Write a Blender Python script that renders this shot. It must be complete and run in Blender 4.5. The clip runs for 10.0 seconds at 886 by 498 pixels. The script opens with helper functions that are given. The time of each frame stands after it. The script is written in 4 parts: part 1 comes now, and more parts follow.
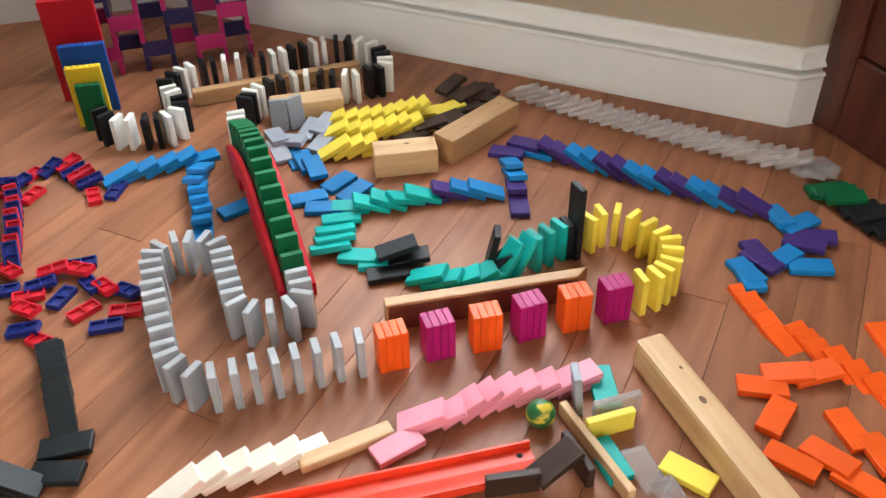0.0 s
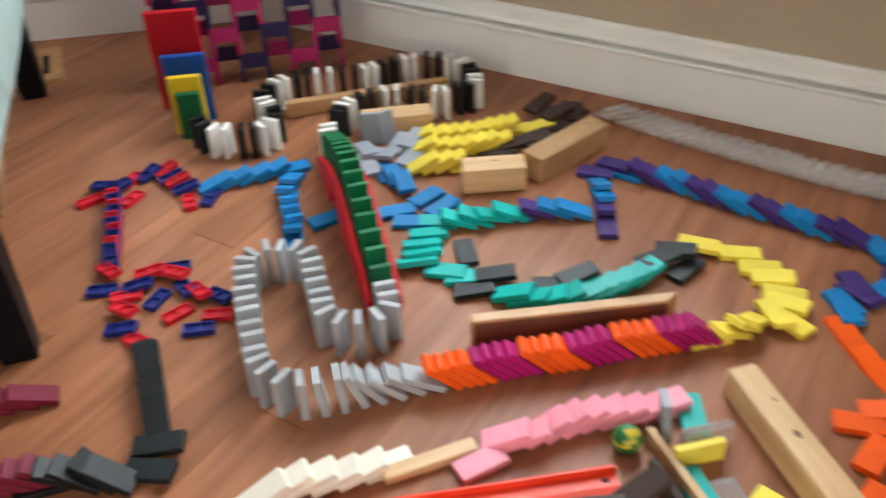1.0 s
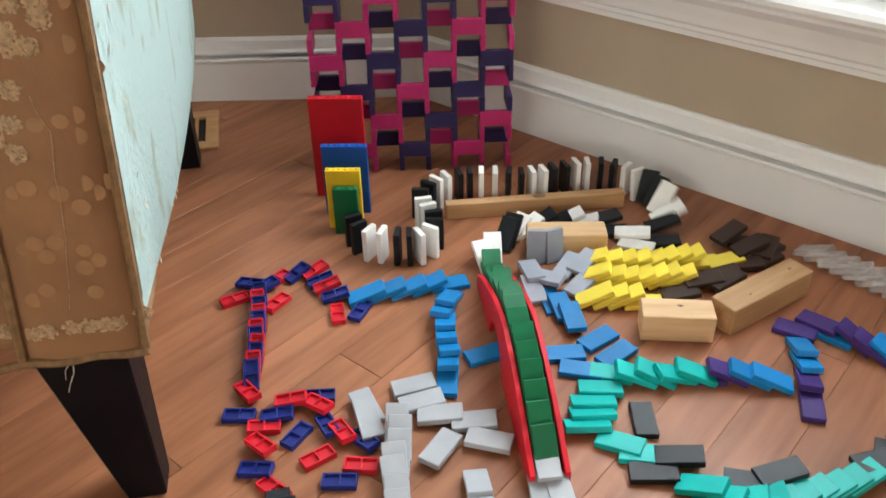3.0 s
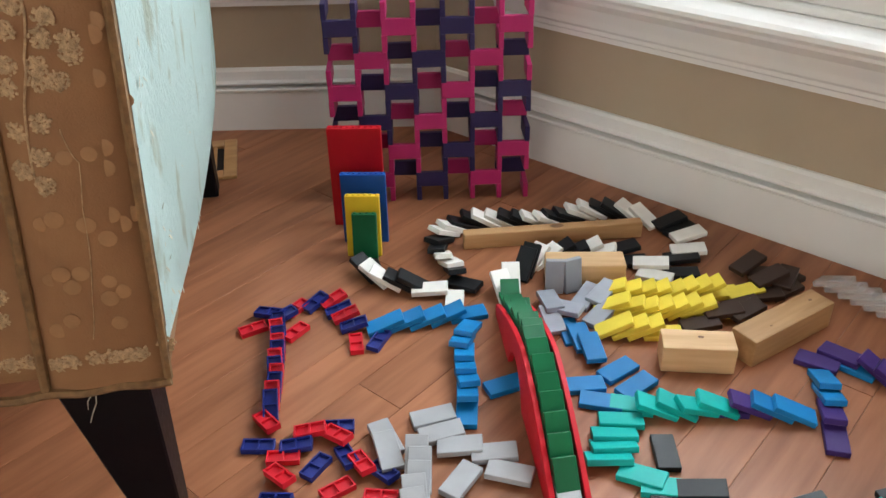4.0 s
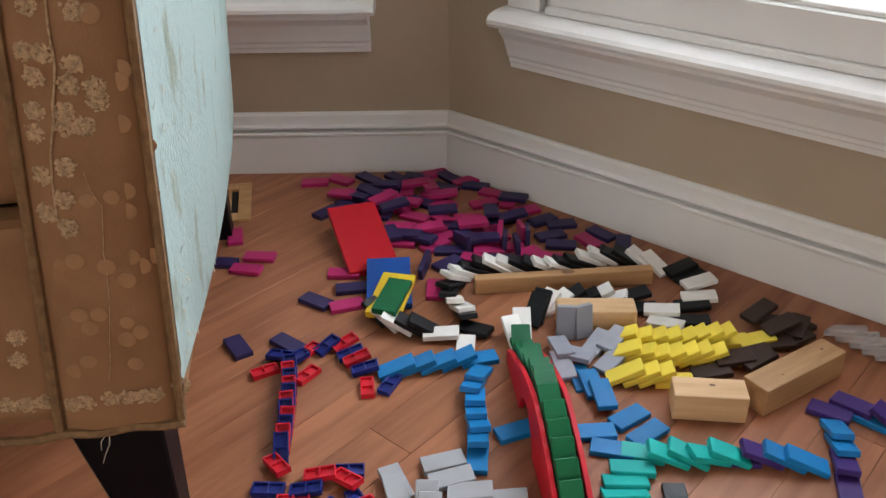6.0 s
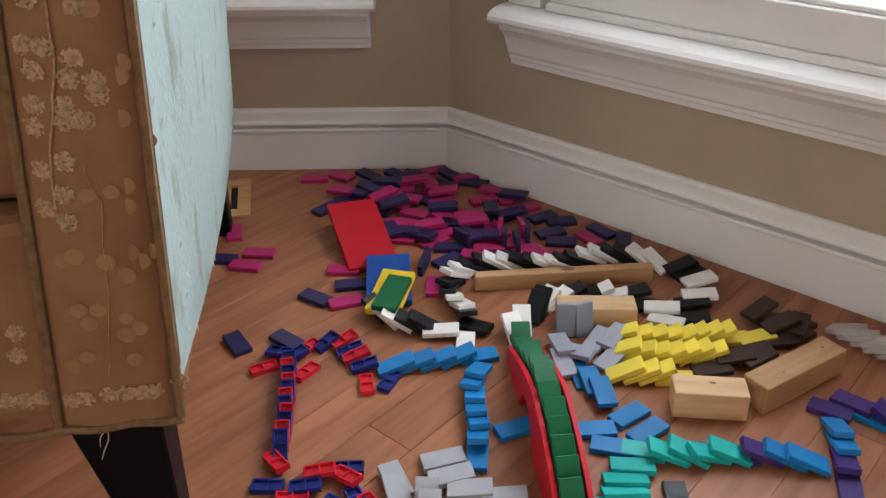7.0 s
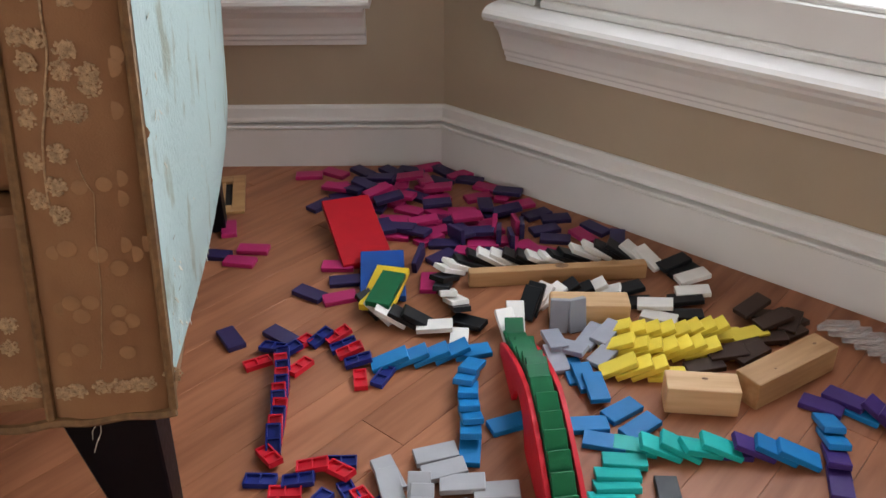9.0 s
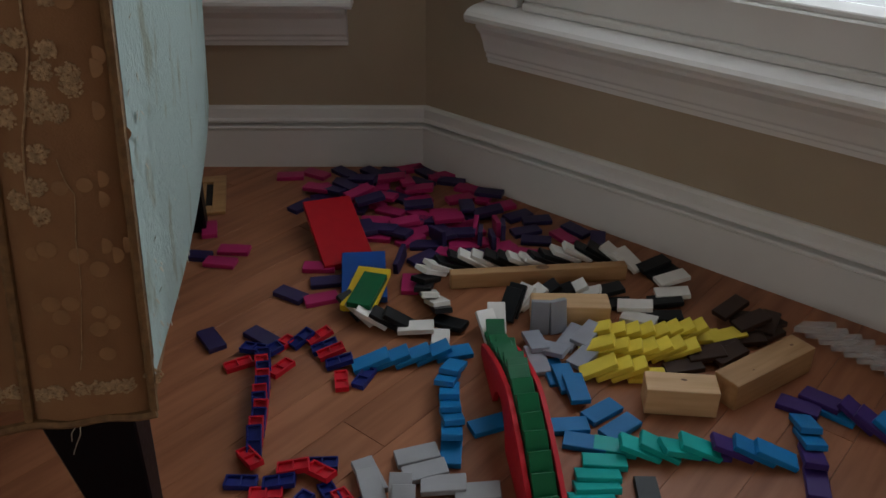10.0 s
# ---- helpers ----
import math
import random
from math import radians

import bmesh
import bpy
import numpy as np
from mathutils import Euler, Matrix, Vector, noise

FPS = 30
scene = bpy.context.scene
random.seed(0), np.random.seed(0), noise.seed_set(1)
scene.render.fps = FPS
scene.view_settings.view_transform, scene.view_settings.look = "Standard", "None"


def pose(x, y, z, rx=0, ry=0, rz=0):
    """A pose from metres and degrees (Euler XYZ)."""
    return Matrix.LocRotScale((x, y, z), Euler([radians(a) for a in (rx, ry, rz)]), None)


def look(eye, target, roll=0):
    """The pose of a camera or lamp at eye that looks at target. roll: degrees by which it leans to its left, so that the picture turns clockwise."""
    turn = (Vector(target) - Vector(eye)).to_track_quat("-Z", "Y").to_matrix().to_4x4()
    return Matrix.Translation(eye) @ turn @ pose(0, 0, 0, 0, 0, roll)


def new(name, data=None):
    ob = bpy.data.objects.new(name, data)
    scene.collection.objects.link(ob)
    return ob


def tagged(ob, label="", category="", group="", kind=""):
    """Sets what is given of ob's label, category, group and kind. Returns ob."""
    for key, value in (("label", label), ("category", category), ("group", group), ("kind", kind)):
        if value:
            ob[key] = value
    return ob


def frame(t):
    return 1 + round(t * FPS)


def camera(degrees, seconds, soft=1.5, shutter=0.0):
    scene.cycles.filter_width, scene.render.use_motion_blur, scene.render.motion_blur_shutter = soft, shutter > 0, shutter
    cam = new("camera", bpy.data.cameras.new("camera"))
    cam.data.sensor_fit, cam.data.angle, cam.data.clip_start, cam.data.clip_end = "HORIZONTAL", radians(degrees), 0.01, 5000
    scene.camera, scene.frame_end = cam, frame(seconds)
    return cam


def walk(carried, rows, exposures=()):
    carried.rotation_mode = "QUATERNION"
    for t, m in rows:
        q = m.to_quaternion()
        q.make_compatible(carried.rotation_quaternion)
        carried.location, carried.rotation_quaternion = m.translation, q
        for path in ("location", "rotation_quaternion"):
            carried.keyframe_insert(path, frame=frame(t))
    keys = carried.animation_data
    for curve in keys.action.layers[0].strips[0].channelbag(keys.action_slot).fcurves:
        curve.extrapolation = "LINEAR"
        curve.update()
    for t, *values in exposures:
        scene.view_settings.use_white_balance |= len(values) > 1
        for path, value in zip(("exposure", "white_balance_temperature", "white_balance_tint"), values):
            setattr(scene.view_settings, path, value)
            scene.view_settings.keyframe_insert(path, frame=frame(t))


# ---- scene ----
cam = camera(53.8, 10.0, shutter=0.6)
PATH = [
    (0, (-1.198, -1.163, 0.63), (0.225, -0.466, -0.59), -1.1),
    (0.5, (-1.201, -1.161, 0.629), (0.218, -0.474, -0.601), -0.5),
    (0.8, (-1.2, -1.171, 0.645), (0.204, -0.435, -0.576), -1.6),
    (1, (-1.208, -1.145, 0.632), (0.161, -0.298, -0.556), -2.2),
    (1.2, (-1.198, -1.117, 0.64), (0.132, -0.223, -0.558), -2.0),
    (1.5, (-1.165, -1.064, 0.666), (0.088, -0.074, -0.538), -2.4),
    (1.7, (-1.127, -1.04, 0.661), (0.129, -0.038, -0.53), -2.0),
    (2, (-1.101, -1.013, 0.664), (0.108, -0.026, -0.587), -2.0),
    (2.5, (-1.105, -1.001, 0.663), (0.151, 0.015, -0.515), -0.3),
    (3, (-1.108, -0.99, 0.67), (0.151, 0.079, -0.457), -1.1),
    (4.5, (-1.118, -0.98, 0.675), (0.164, 0.127, -0.388), -1.0),
    (5, (-1.123, -0.979, 0.678), (0.183, 0.128, -0.356), -0.4),
    (5.5, (-1.121, -0.983, 0.68), (0.177, 0.174, -0.308), -1.1),
    (7, (-1.12, -0.979, 0.677), (0.177, 0.173, -0.318), -0.8),
    (7.5, (-1.12, -0.98, 0.679), (0.179, 0.176, -0.31), -0.6),
    (8, (-1.12, -0.982, 0.677), (0.18, 0.175, -0.309), -0.7),
    (8.5, (-1.121, -0.983, 0.676), (0.184, 0.166, -0.312), -0.5),
    (9, (-1.121, -0.984, 0.674), (0.181, 0.161, -0.322), -0.5),
    (9.5, (-1.12, -0.983, 0.675), (0.188, 0.153, -0.324), -0.3),
    (10, (-1.123, -0.984, 0.676), (0.209, 0.128, -0.319), 0.4),
]

walk(cam, [(t, look(eye, target, roll)) for t, eye, target, roll in PATH],
     exposures=[(0, 0.40, 6500, 9), (0.6, 0.27, 6500, 8), (1.0, 0.22, 6500, 7), (1.5, 0.30, 6500, 6), (2.5, 0.40, 6500, 6), (3.2, 0.25, 6500, 8), (4.5, 0.02, 6500, 9), (5.5, -0.17, 6500, 12), (7.0, -0.28, 6500, 16), (9.55, -0.28, 6500, 16), (9.75, -0.4, 6500, 16), (10.0, -1.78, 6500, 12)])

# ---- world and lights ----
world = bpy.data.worlds.new("world")
scene.world = world
world.use_nodes = True
wn = world.node_tree.nodes
sky = wn.new("ShaderNodeTexSky")
sky.sky_type = "NISHITA"
sky.sun_disc = False
sky.sun_elevation, sky.sun_rotation = radians(38), radians(100)
world.node_tree.links.new(sky.outputs[0], wn["Background"].inputs[0])
wn["Background"].inputs[1].default_value = 0.12


def area_lamp(name, m, sx, sy, watts, color):
    data = bpy.data.lights.new(name, "AREA")
    data.shape, data.size, data.size_y, data.energy, data.color = "RECTANGLE", sx, sy, watts, color
    ob = new(name, data)
    ob.matrix_world = m
    return ob


DB = Vector((-0.655, 0.756, 0.0)).normalized()      # along the back wall of the bay, away from the corner
NB = Vector((-0.756, -0.655, 0.0)).normalized()     # out of the back wall into the room
area_lamp("window_light_right", look((0.075, -0.60, 0.98), (-1.0, -0.60, 0.85)), 0.66, 1.05, 17, (0.88, 0.95, 1.0))
bc = DB * 0.64 - NB * 0.075
area_lamp("window_light_back", look((bc.x, bc.y, 0.98), (bc.x + NB.x, bc.y + NB.y, 0.80)), 0.76, 1.05, 2.6, (0.88, 0.95, 1.0))
# Fill lamps at unseen south and west walls, added to brighten the near sides.
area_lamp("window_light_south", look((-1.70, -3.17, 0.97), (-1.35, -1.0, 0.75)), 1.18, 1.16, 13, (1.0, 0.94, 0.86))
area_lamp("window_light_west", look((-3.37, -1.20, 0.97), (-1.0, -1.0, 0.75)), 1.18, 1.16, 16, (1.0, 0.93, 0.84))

# ---- materials ----


def material(name, color, rough=0.5, vary=0.12, scale=60.0, bump=0.1, metal=0.0, coat=0.0, second=None, stretch=(1, 1, 1), lo=0.35, hi=0.7, obvary=0.0, fine=6.0, trans=0.0, bump_dist=0.001, alpha=1.0):
    m = bpy.data.materials.new(name)
    m.use_nodes = True
    nt = m.node_tree
    b = nt.nodes["Principled BSDF"]
    L = nt.links.new
    tc = nt.nodes.new("ShaderNodeTexCoord")
    mp = nt.nodes.new("ShaderNodeMapping")
    mp.inputs["Scale"].default_value = stretch
    L(tc.outputs["Object"], mp.inputs["Vector"])
    info = nt.nodes.new("ShaderNodeObjectInfo")
    off = nt.nodes.new("ShaderNodeVectorMath")
    off.operation = "ADD"
    mul = nt.nodes.new("ShaderNodeMath")
    mul.operation = "MULTIPLY"
    mul.inputs[1].default_value = 17.0
    L(info.outputs["Random"], mul.inputs[0])
    L(mp.outputs[0], off.inputs[0])
    L(mul.outputs[0], off.inputs[1])
    n1 = nt.nodes.new("ShaderNodeTexNoise")
    n1.inputs["Scale"].default_value = scale
    n1.inputs["Detail"].default_value = 6
    n2 = nt.nodes.new("ShaderNodeTexNoise")
    n2.inputs["Scale"].default_value = scale * fine
    n2.inputs["Detail"].default_value = 4
    L(off.outputs[0], n1.inputs["Vector"])
    L(off.outputs[0], n2.inputs["Vector"])
    mix = nt.nodes.new("ShaderNodeMix")
    mix.data_type = "RGBA"
    c2 = second or tuple(c * (1 - 2 * vary) for c in color)
    mix.inputs["A"].default_value = (*color, 1)
    mix.inputs["B"].default_value = (*c2, 1)
    ramp = nt.nodes.new("ShaderNodeMapRange")
    ramp.inputs["From Min"].default_value, ramp.inputs["From Max"].default_value = lo, hi
    L(n1.outputs["Fac"], ramp.inputs["Value"])
    L(ramp.outputs[0], mix.inputs["Factor"])
    out = mix.outputs["Result"]
    if obvary:
        hsv = nt.nodes.new("ShaderNodeHueSaturation")
        vr = nt.nodes.new("ShaderNodeMapRange")
        vr.inputs["To Min"].default_value, vr.inputs["To Max"].default_value = 1 - obvary, 1 + obvary
        L(info.outputs["Random"], vr.inputs["Value"])
        L(vr.outputs[0], hsv.inputs["Value"])
        L(out, hsv.inputs["Color"])
        out = hsv.outputs[0]
    L(out, b.inputs["Base Color"])
    rr = nt.nodes.new("ShaderNodeMapRange")
    rr.inputs["To Min"].default_value, rr.inputs["To Max"].default_value = max(0.02, rough - 0.08), min(1, rough + 0.1)
    L(n2.outputs["Fac"], rr.inputs["Value"])
    L(rr.outputs[0], b.inputs["Roughness"])
    b.inputs["Alpha"].default_value = alpha
    b.inputs["Metallic"].default_value = metal
    b.inputs["Coat Weight"].default_value = coat
    b.inputs["Coat Roughness"].default_value = 0.2
    b.inputs["Transmission Weight"].default_value = trans
    if bump:
        bp = nt.nodes.new("ShaderNodeBump")
        bp.inputs["Strength"].default_value = bump
        bp.inputs["Distance"].default_value = bump_dist
        L(n2.outputs["Fac"], bp.inputs["Height"])
        L(bp.outputs[0], b.inputs["Normal"])
    return m


def plastic(name, color, rough=0.42):
    m = material(name, color, rough, vary=0.05, scale=40, bump=0.06, obvary=0.08)
    m.node_tree.nodes["Principled BSDF"].inputs["Specular IOR Level"].default_value = 0.28
    return m


COLORS = {
    "teal": plastic("teal_plastic", (0.004, 0.40, 0.365)),
    "blue": plastic("blue_plastic", (0.006, 0.185, 0.46)),
    "purple": plastic("purple_plastic", (0.050, 0.024, 0.15)),
    "violet": plastic("violet_plastic", (0.028, 0.020, 0.080)),
    "pink": plastic("hot_pink_plastic", (0.42, 0.022, 0.125)),
    "magenta": plastic("magenta_plastic", (0.40, 0.008, 0.14)),
    "orange": plastic("orange_plastic", (0.86, 0.11, 0.010)),
    "yellow": plastic("yellow_plastic", (0.86, 0.69, 0.085)),
    "grey": plastic("grey_plastic", (0.38, 0.395, 0.415)),
    "greyblue": plastic("blue_grey_plastic", (0.34, 0.37, 0.43)),
    "green": plastic("green_plastic", (0.003, 0.125, 0.045)),
    "black": plastic("black_plastic", (0.008, 0.010, 0.012)),
    "slate": plastic("slate_plastic", (0.011, 0.015, 0.018)),
    "white": plastic("white_plastic", (0.80, 0.79, 0.75)),
    "rose": plastic("rose_plastic", (0.86, 0.31, 0.40)),
    "brown": plastic("dark_brown_plastic", (0.045, 0.025, 0.018)),
    "maroon": plastic("maroon_plastic", (0.17, 0.008, 0.028), 0.6),
    "red": plastic("red_plastic", (0.58, 0.013, 0.028)),
    # Slab blue, yellow and red: darker copies with the backlit sides' shade painted in.
    "shadeblue": plastic("shaded_blue_plastic", (0.008, 0.075, 0.33)),
    "gold": plastic("shaded_yellow_plastic", (0.72, 0.50, 0.025)),
    "shadered": plastic("shaded_red_plastic", (0.50, 0.008, 0.018)),
    "navy": plastic("navy_plastic", (0.012, 0.022, 0.17)),
    "cream": material("pale_wood_white", (0.84, 0.79, 0.68), 0.55, 0.06, 30, 0.1, obvary=0.05),
    "clear": material("clear_plastic", (0.93, 0.91, 0.91), 0.12, 0.02, 30, 0.05, trans=0.78, alpha=0.72),
}
PLASTIC_RED = plastic("ramp_red_plastic", (0.58, 0.010, 0.022), 0.5)
TRACK_ORANGE = plastic("track_orange_plastic", (0.80, 0.055, 0.02), 0.35)
PINE = material("pine_wood", (0.66, 0.44, 0.235), 0.5, scale=14, second=(0.54, 0.325, 0.155), stretch=(0.6, 6, 6), bump=0.15, obvary=0.1)
OLDPINE = material("aged_pine_wood", (0.50, 0.30, 0.14), 0.5, scale=14, second=(0.36, 0.19, 0.075), stretch=(0.6, 6, 6), bump=0.2, obvary=0.1)
# Stain brown made darker by the shade on the strip's near side.
SHADESTAIN = material("shaded_stained_wood", (0.15, 0.062, 0.032), 0.5, scale=14, second=(0.10, 0.040, 0.020), stretch=(0.6, 6, 6), bump=0.15)
KNOT = material("wood_knot", (0.22, 0.11, 0.05), 0.5, 0.3, 200, 0.1)
FLOOR = material("cherry_floor_wood", (0.345, 0.139, 0.068), 0.42, scale=5, second=(0.215, 0.083, 0.039), stretch=(1.1, 11, 11), bump=0.14, obvary=0.13, fine=9)
FLOOR.node_tree.nodes["Principled BSDF"].inputs["Specular IOR Level"].default_value = 0.28
GAP = material("floor_gap", (0.03, 0.016, 0.01), 0.8, 0.2, 40, 0.0)
WALL = material("tan_wall_paint", (0.43, 0.345, 0.25), 0.75, 0.03, 9, 0.12, fine=40)
TRIM = material("white_trim_paint", (0.78, 0.77, 0.75), 0.38, 0.02, 12, 0.04)
CEIL = material("white_ceiling_paint", (0.80, 0.79, 0.76), 0.85, 0.02, 8, 0.1)
DARKWOOD = material("mahogany_wood", (0.115, 0.028, 0.016), 0.34, scale=9, second=(0.050, 0.012, 0.008), stretch=(6, 6, 0.6), bump=0.12, coat=0.3)
LEGBLACK = material("black_lacquered_wood", (0.004, 0.004, 0.0055), 0.42, 0.1, 30, 0.05)
LEGBLACK.node_tree.nodes["Principled BSDF"].inputs["Specular IOR Level"].default_value = 0.15
BROWNCLOTH = material("gold_brown_damask", (0.262, 0.135, 0.057), 0.72, scale=16, second=(0.205, 0.100, 0.041), bump=0.35, fine=40)
PALECLOTH = material("pale_mint_brocade", (0.53, 0.65, 0.62), 0.7, scale=42, second=(0.40, 0.45, 0.37), stretch=(1, 1, 0.35), bump=0.8, fine=9, lo=0.56, hi=0.66, bump_dist=0.002)
THREAD = material("gold_thread", (0.52, 0.36, 0.20), 0.7, 0.25, 220, 0.5, bump_dist=0.002)
SPOT = material("woven_spot", (0.315, 0.170, 0.074), 0.5, 0.1, 60, 0.2)
PIPING = material("brown_piping", (0.22, 0.125, 0.05), 0.75, 0.2, 120, 0.4)
STRAND = material("loose_thread", (0.64, 0.62, 0.50), 0.8, 0.1, 80, 0.0)
VENTWOOD = material("oak_vent_wood", (0.50, 0.29, 0.12), 0.45, scale=20, second=(0.40, 0.21, 0.08), stretch=(5, 1, 5), bump=0.1)
# Near-black that paints the shade in the vent's slots and the track's hole.
HOLLOWSHADE = material("hollow_shade", (0.008, 0.007, 0.006), 0.8, 0.1, 40, 0.0)
GLASS = material("window_glass", (1, 1, 1), 0.03, 0.0, 5, 0.0, trans=1.0)
BALLM = material("marbled_rubber", (0.012, 0.14, 0.035), 0.35, scale=42, second=(0.58, 0.45, 0.04), bump=0.05, stretch=(1, 1, 2.6), lo=0.56, hi=0.62)
BACKDROP = bpy.data.materials.new("bright_sky_backdrop")
BACKDROP.use_nodes = True
BACKDROP.node_tree.nodes["Principled BSDF"].inputs["Emission Color"].default_value = (0.86, 0.95, 1.0, 1)
BACKDROP.node_tree.nodes["Principled BSDF"].inputs["Emission Strength"].default_value = 2.2

# ---- mesh helpers ----


def finish(name, bm, mat, parent=None, label="", smooth=False):
    me = bpy.data.meshes.new(name)
    bmesh.ops.recalc_face_normals(bm, faces=bm.faces)
    if smooth:
        for fc in bm.faces:
            fc.smooth = True
    bm.to_mesh(me)
    bm.free()
    me.materials.append(mat)
    ob = new(name, me)
    if parent is not None:
        ob.parent = parent
    if label:
        tagged(ob, label)
    return ob


part = finish


def empty(name, m=None):
    ob = new(name)
    ob.empty_display_size = 0.02
    if m is not None:
        ob.matrix_world = m
    return ob


def box_bm(x0, x1, y0, y1, z0, z1, bevel=0.0, seg=1, bm=None):
    bm = bm or bmesh.new()
    vs = [bm.verts.new((x, y, z)) for x in (x0, x1) for y in (y0, y1) for z in (z0, z1)]
    fs = [bm.faces.new([vs[i] for i in q]) for q in ((0, 1, 3, 2), (4, 6, 7, 5), (0, 4, 5, 1), (2, 3, 7, 6), (0, 2, 6, 4), (1, 5, 7, 3))]
    if bevel:
        es = list({e for fc in fs for e in fc.edges})
        bmesh.ops.bevel(bm, geom=es, offset=bevel, segments=seg, affect="EDGES", profile=0.6)
    return bm


def sweep_bm(profile, p, q, normal, bm=None, ends=(0.0, 0.0)):
    """A moulding: profile points (out from the wall, height) carried from p to q."""
    bm = bm or bmesh.new()
    p, q, nrm = Vector(p), Vector(q), Vector(normal)
    d = (q - p).normalized()
    rings = []
    for base, k in ((p, ends[0]), (q, ends[1])):
        rings.append([bm.verts.new(base + nrm * o + d * (o * k) + Vector((0, 0, z))) for o, z in profile])
    n = len(profile)
    for i in range(n):
        j = (i + 1) % n
        bm.faces.new((rings[0][i], rings[0][j], rings[1][j], rings[1][i]))
    bm.faces.new(rings[0])
    bm.faces.new(rings[1][::-1])
    return bm


def tube_bm(points, r, sides=6, bm=None):
    bm = bm or bmesh.new()
    pts = [Vector(p) for p in points]
    prev = None
    for i, p in enumerate(pts):
        d = (pts[min(i + 1, len(pts) - 1)] - pts[max(i - 1, 0)]).normalized()
        a = d.orthogonal().normalized() if abs(d.z) > 0.9 else d.cross(Vector((0, 0, 1))).normalized()
        b = d.cross(a)
        ring = [bm.verts.new(p + (a * math.cos(k * 2 * math.pi / sides) + b * math.sin(k * 2 * math.pi / sides)) * r) for k in range(sides)]
        if prev:
            for k in range(sides):
                bm.faces.new((prev[k], prev[(k + 1) % sides], ring[(k + 1) % sides], ring[k]))
        else:
            bm.faces.new(ring)
        prev = ring
    bm.faces.new(prev[::-1])
    return bm


# ---- walls, ceiling, windows ----
ROOM_H = 2.45
C0 = Vector((0.010, 0.004, 0))
BAY = C0 + DB * 1.30
BAY2 = BAY + Vector((-0.99, 0.12, 0)).normalized() * 1.3
END = Vector((0.010, -1.122, 0))
RET = Vector((0.032, -1.146, 0))
CABD = Vector((-0.66, -0.75, 0)).normalized()
CAB_E = RET + CABD * 0.9


def wall(name, p, q, outward, hole=None, mat=WALL):
    """A wall with thickness, from p to q, with one opening (from, to, low, high) along it."""
    p, q, o = Vector(p), Vector(q), Vector(outward).normalized()
    d = (q - p).normalized()
    ln = (q - p).length
    T = 0.12
    bm = bmesh.new()

    def block(a, b, z0, z1):
        vs = [bm.verts.new(p + d * s + o * w + Vector((0, 0, z))) for s in (a, b) for w in (0, T) for z in (z0, z1)]
        for f4 in ((0, 1, 3, 2), (4, 6, 7, 5), (0, 4, 5, 1), (2, 3, 7, 6), (0, 2, 6, 4), (1, 5, 7, 3)):
            bm.faces.new([vs[i] for i in f4])
    if hole:
        a, b, z0, z1 = hole
        block(0, a, 0, ROOM_H)
        block(b, ln, 0, ROOM_H)
        block(a, b, 0, z0)
        block(a, b, z1, ROOM_H)
    else:
        block(0, ln, 0, ROOM_H)
    return tagged(finish(name, bm, mat), "matte tan painted wall above a white baseboard", "wall", kind="structure")


wall("wall_right", C0, END, (1, 0, 0), (0.20, 1.02, 0.301, 1.60))
wall("wall_back", C0, BAY, -NB, (0.19, 1.12, 0.301, 1.60))
wall("wall_return", END + Vector((0.0, 0, 0)), RET + Vector((0.012, -0.014, 0)), (0.75, 0.66, 0))
wall("wall_bay", BAY, BAY2, (0.12, 0.99, 0))
wall("wall_left", BAY2, (-3.3, 1.1, 0), (0, 1, 0))
# Out-of-view walls, opened only to give the fill lamps a place.
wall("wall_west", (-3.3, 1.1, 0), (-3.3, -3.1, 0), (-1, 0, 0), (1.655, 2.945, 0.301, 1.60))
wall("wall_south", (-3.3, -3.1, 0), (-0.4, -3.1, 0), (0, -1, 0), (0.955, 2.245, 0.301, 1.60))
wall("wall_east", (-0.4, -3.1, 0), CAB_E, (1, 0, 0))
bm = bmesh.new()
poly = [(0.5, 1.6), (-3.5, 1.6), (-3.5, -3.3), (0.5, -3.3)]
lo = [bm.verts.new((x, y, ROOM_H)) for x, y in poly]
hi = [bm.verts.new((x, y, ROOM_H + 0.1)) for x, y in poly]
bm.faces.new(lo), bm.faces.new(hi[::-1])
for i in range(4):
    bm.faces.new((lo[i], lo[(i + 1) % 4], hi[(i + 1) % 4], hi[i]))
tagged(finish("ceiling", bm, CEIL), "plain white painted ceiling", "ceiling", kind="structure")

BASE = [(0, 0), (0.016, 0), (0.016, 0.0725), (0.0140, 0.0732), (0.0180, 0.0745), (0.0185, 0.0775), (0.0160, 0.0800), (0.0020, 0.0812), (0.0020, 0.0872), (0.0160, 0.0882), (0.0160, 0.0905), (0.0115, 0.0945), (0.0105, 0.101), (0.0100, 0.1105), (0.006, 0.1150), (0, 0.1150)]


def baseboard(name, p, q, normal, ends=(0, 0)):
    return tagged(finish(name, sweep_bm(BASE, p, q, normal, ends=ends), TRIM), "glossy white moulded baseboard along the wall", "baseboard", kind="structure")


baseboard("baseboard_right", C0, END, (-1, 0, 0), (0.37, 0.36))
baseboard("baseboard_back", C0, BAY, NB, (0.37, 0))
baseboard("baseboard_return", END, RET + Vector((0.006, -0.007, 0)), Vector((-0.75, -0.66, 0)), (-0.36, 0))
baseboard("baseboard_bay", BAY, BAY2, (-0.12, -0.99, 0))
baseboard("baseboard_left", BAY2, (-3.3, 1.1, 0), (0, -1, 0))
baseboard("baseboard_west", (-3.3, 1.1, 0), (-3.3, -3.1, 0), (1, 0, 0))

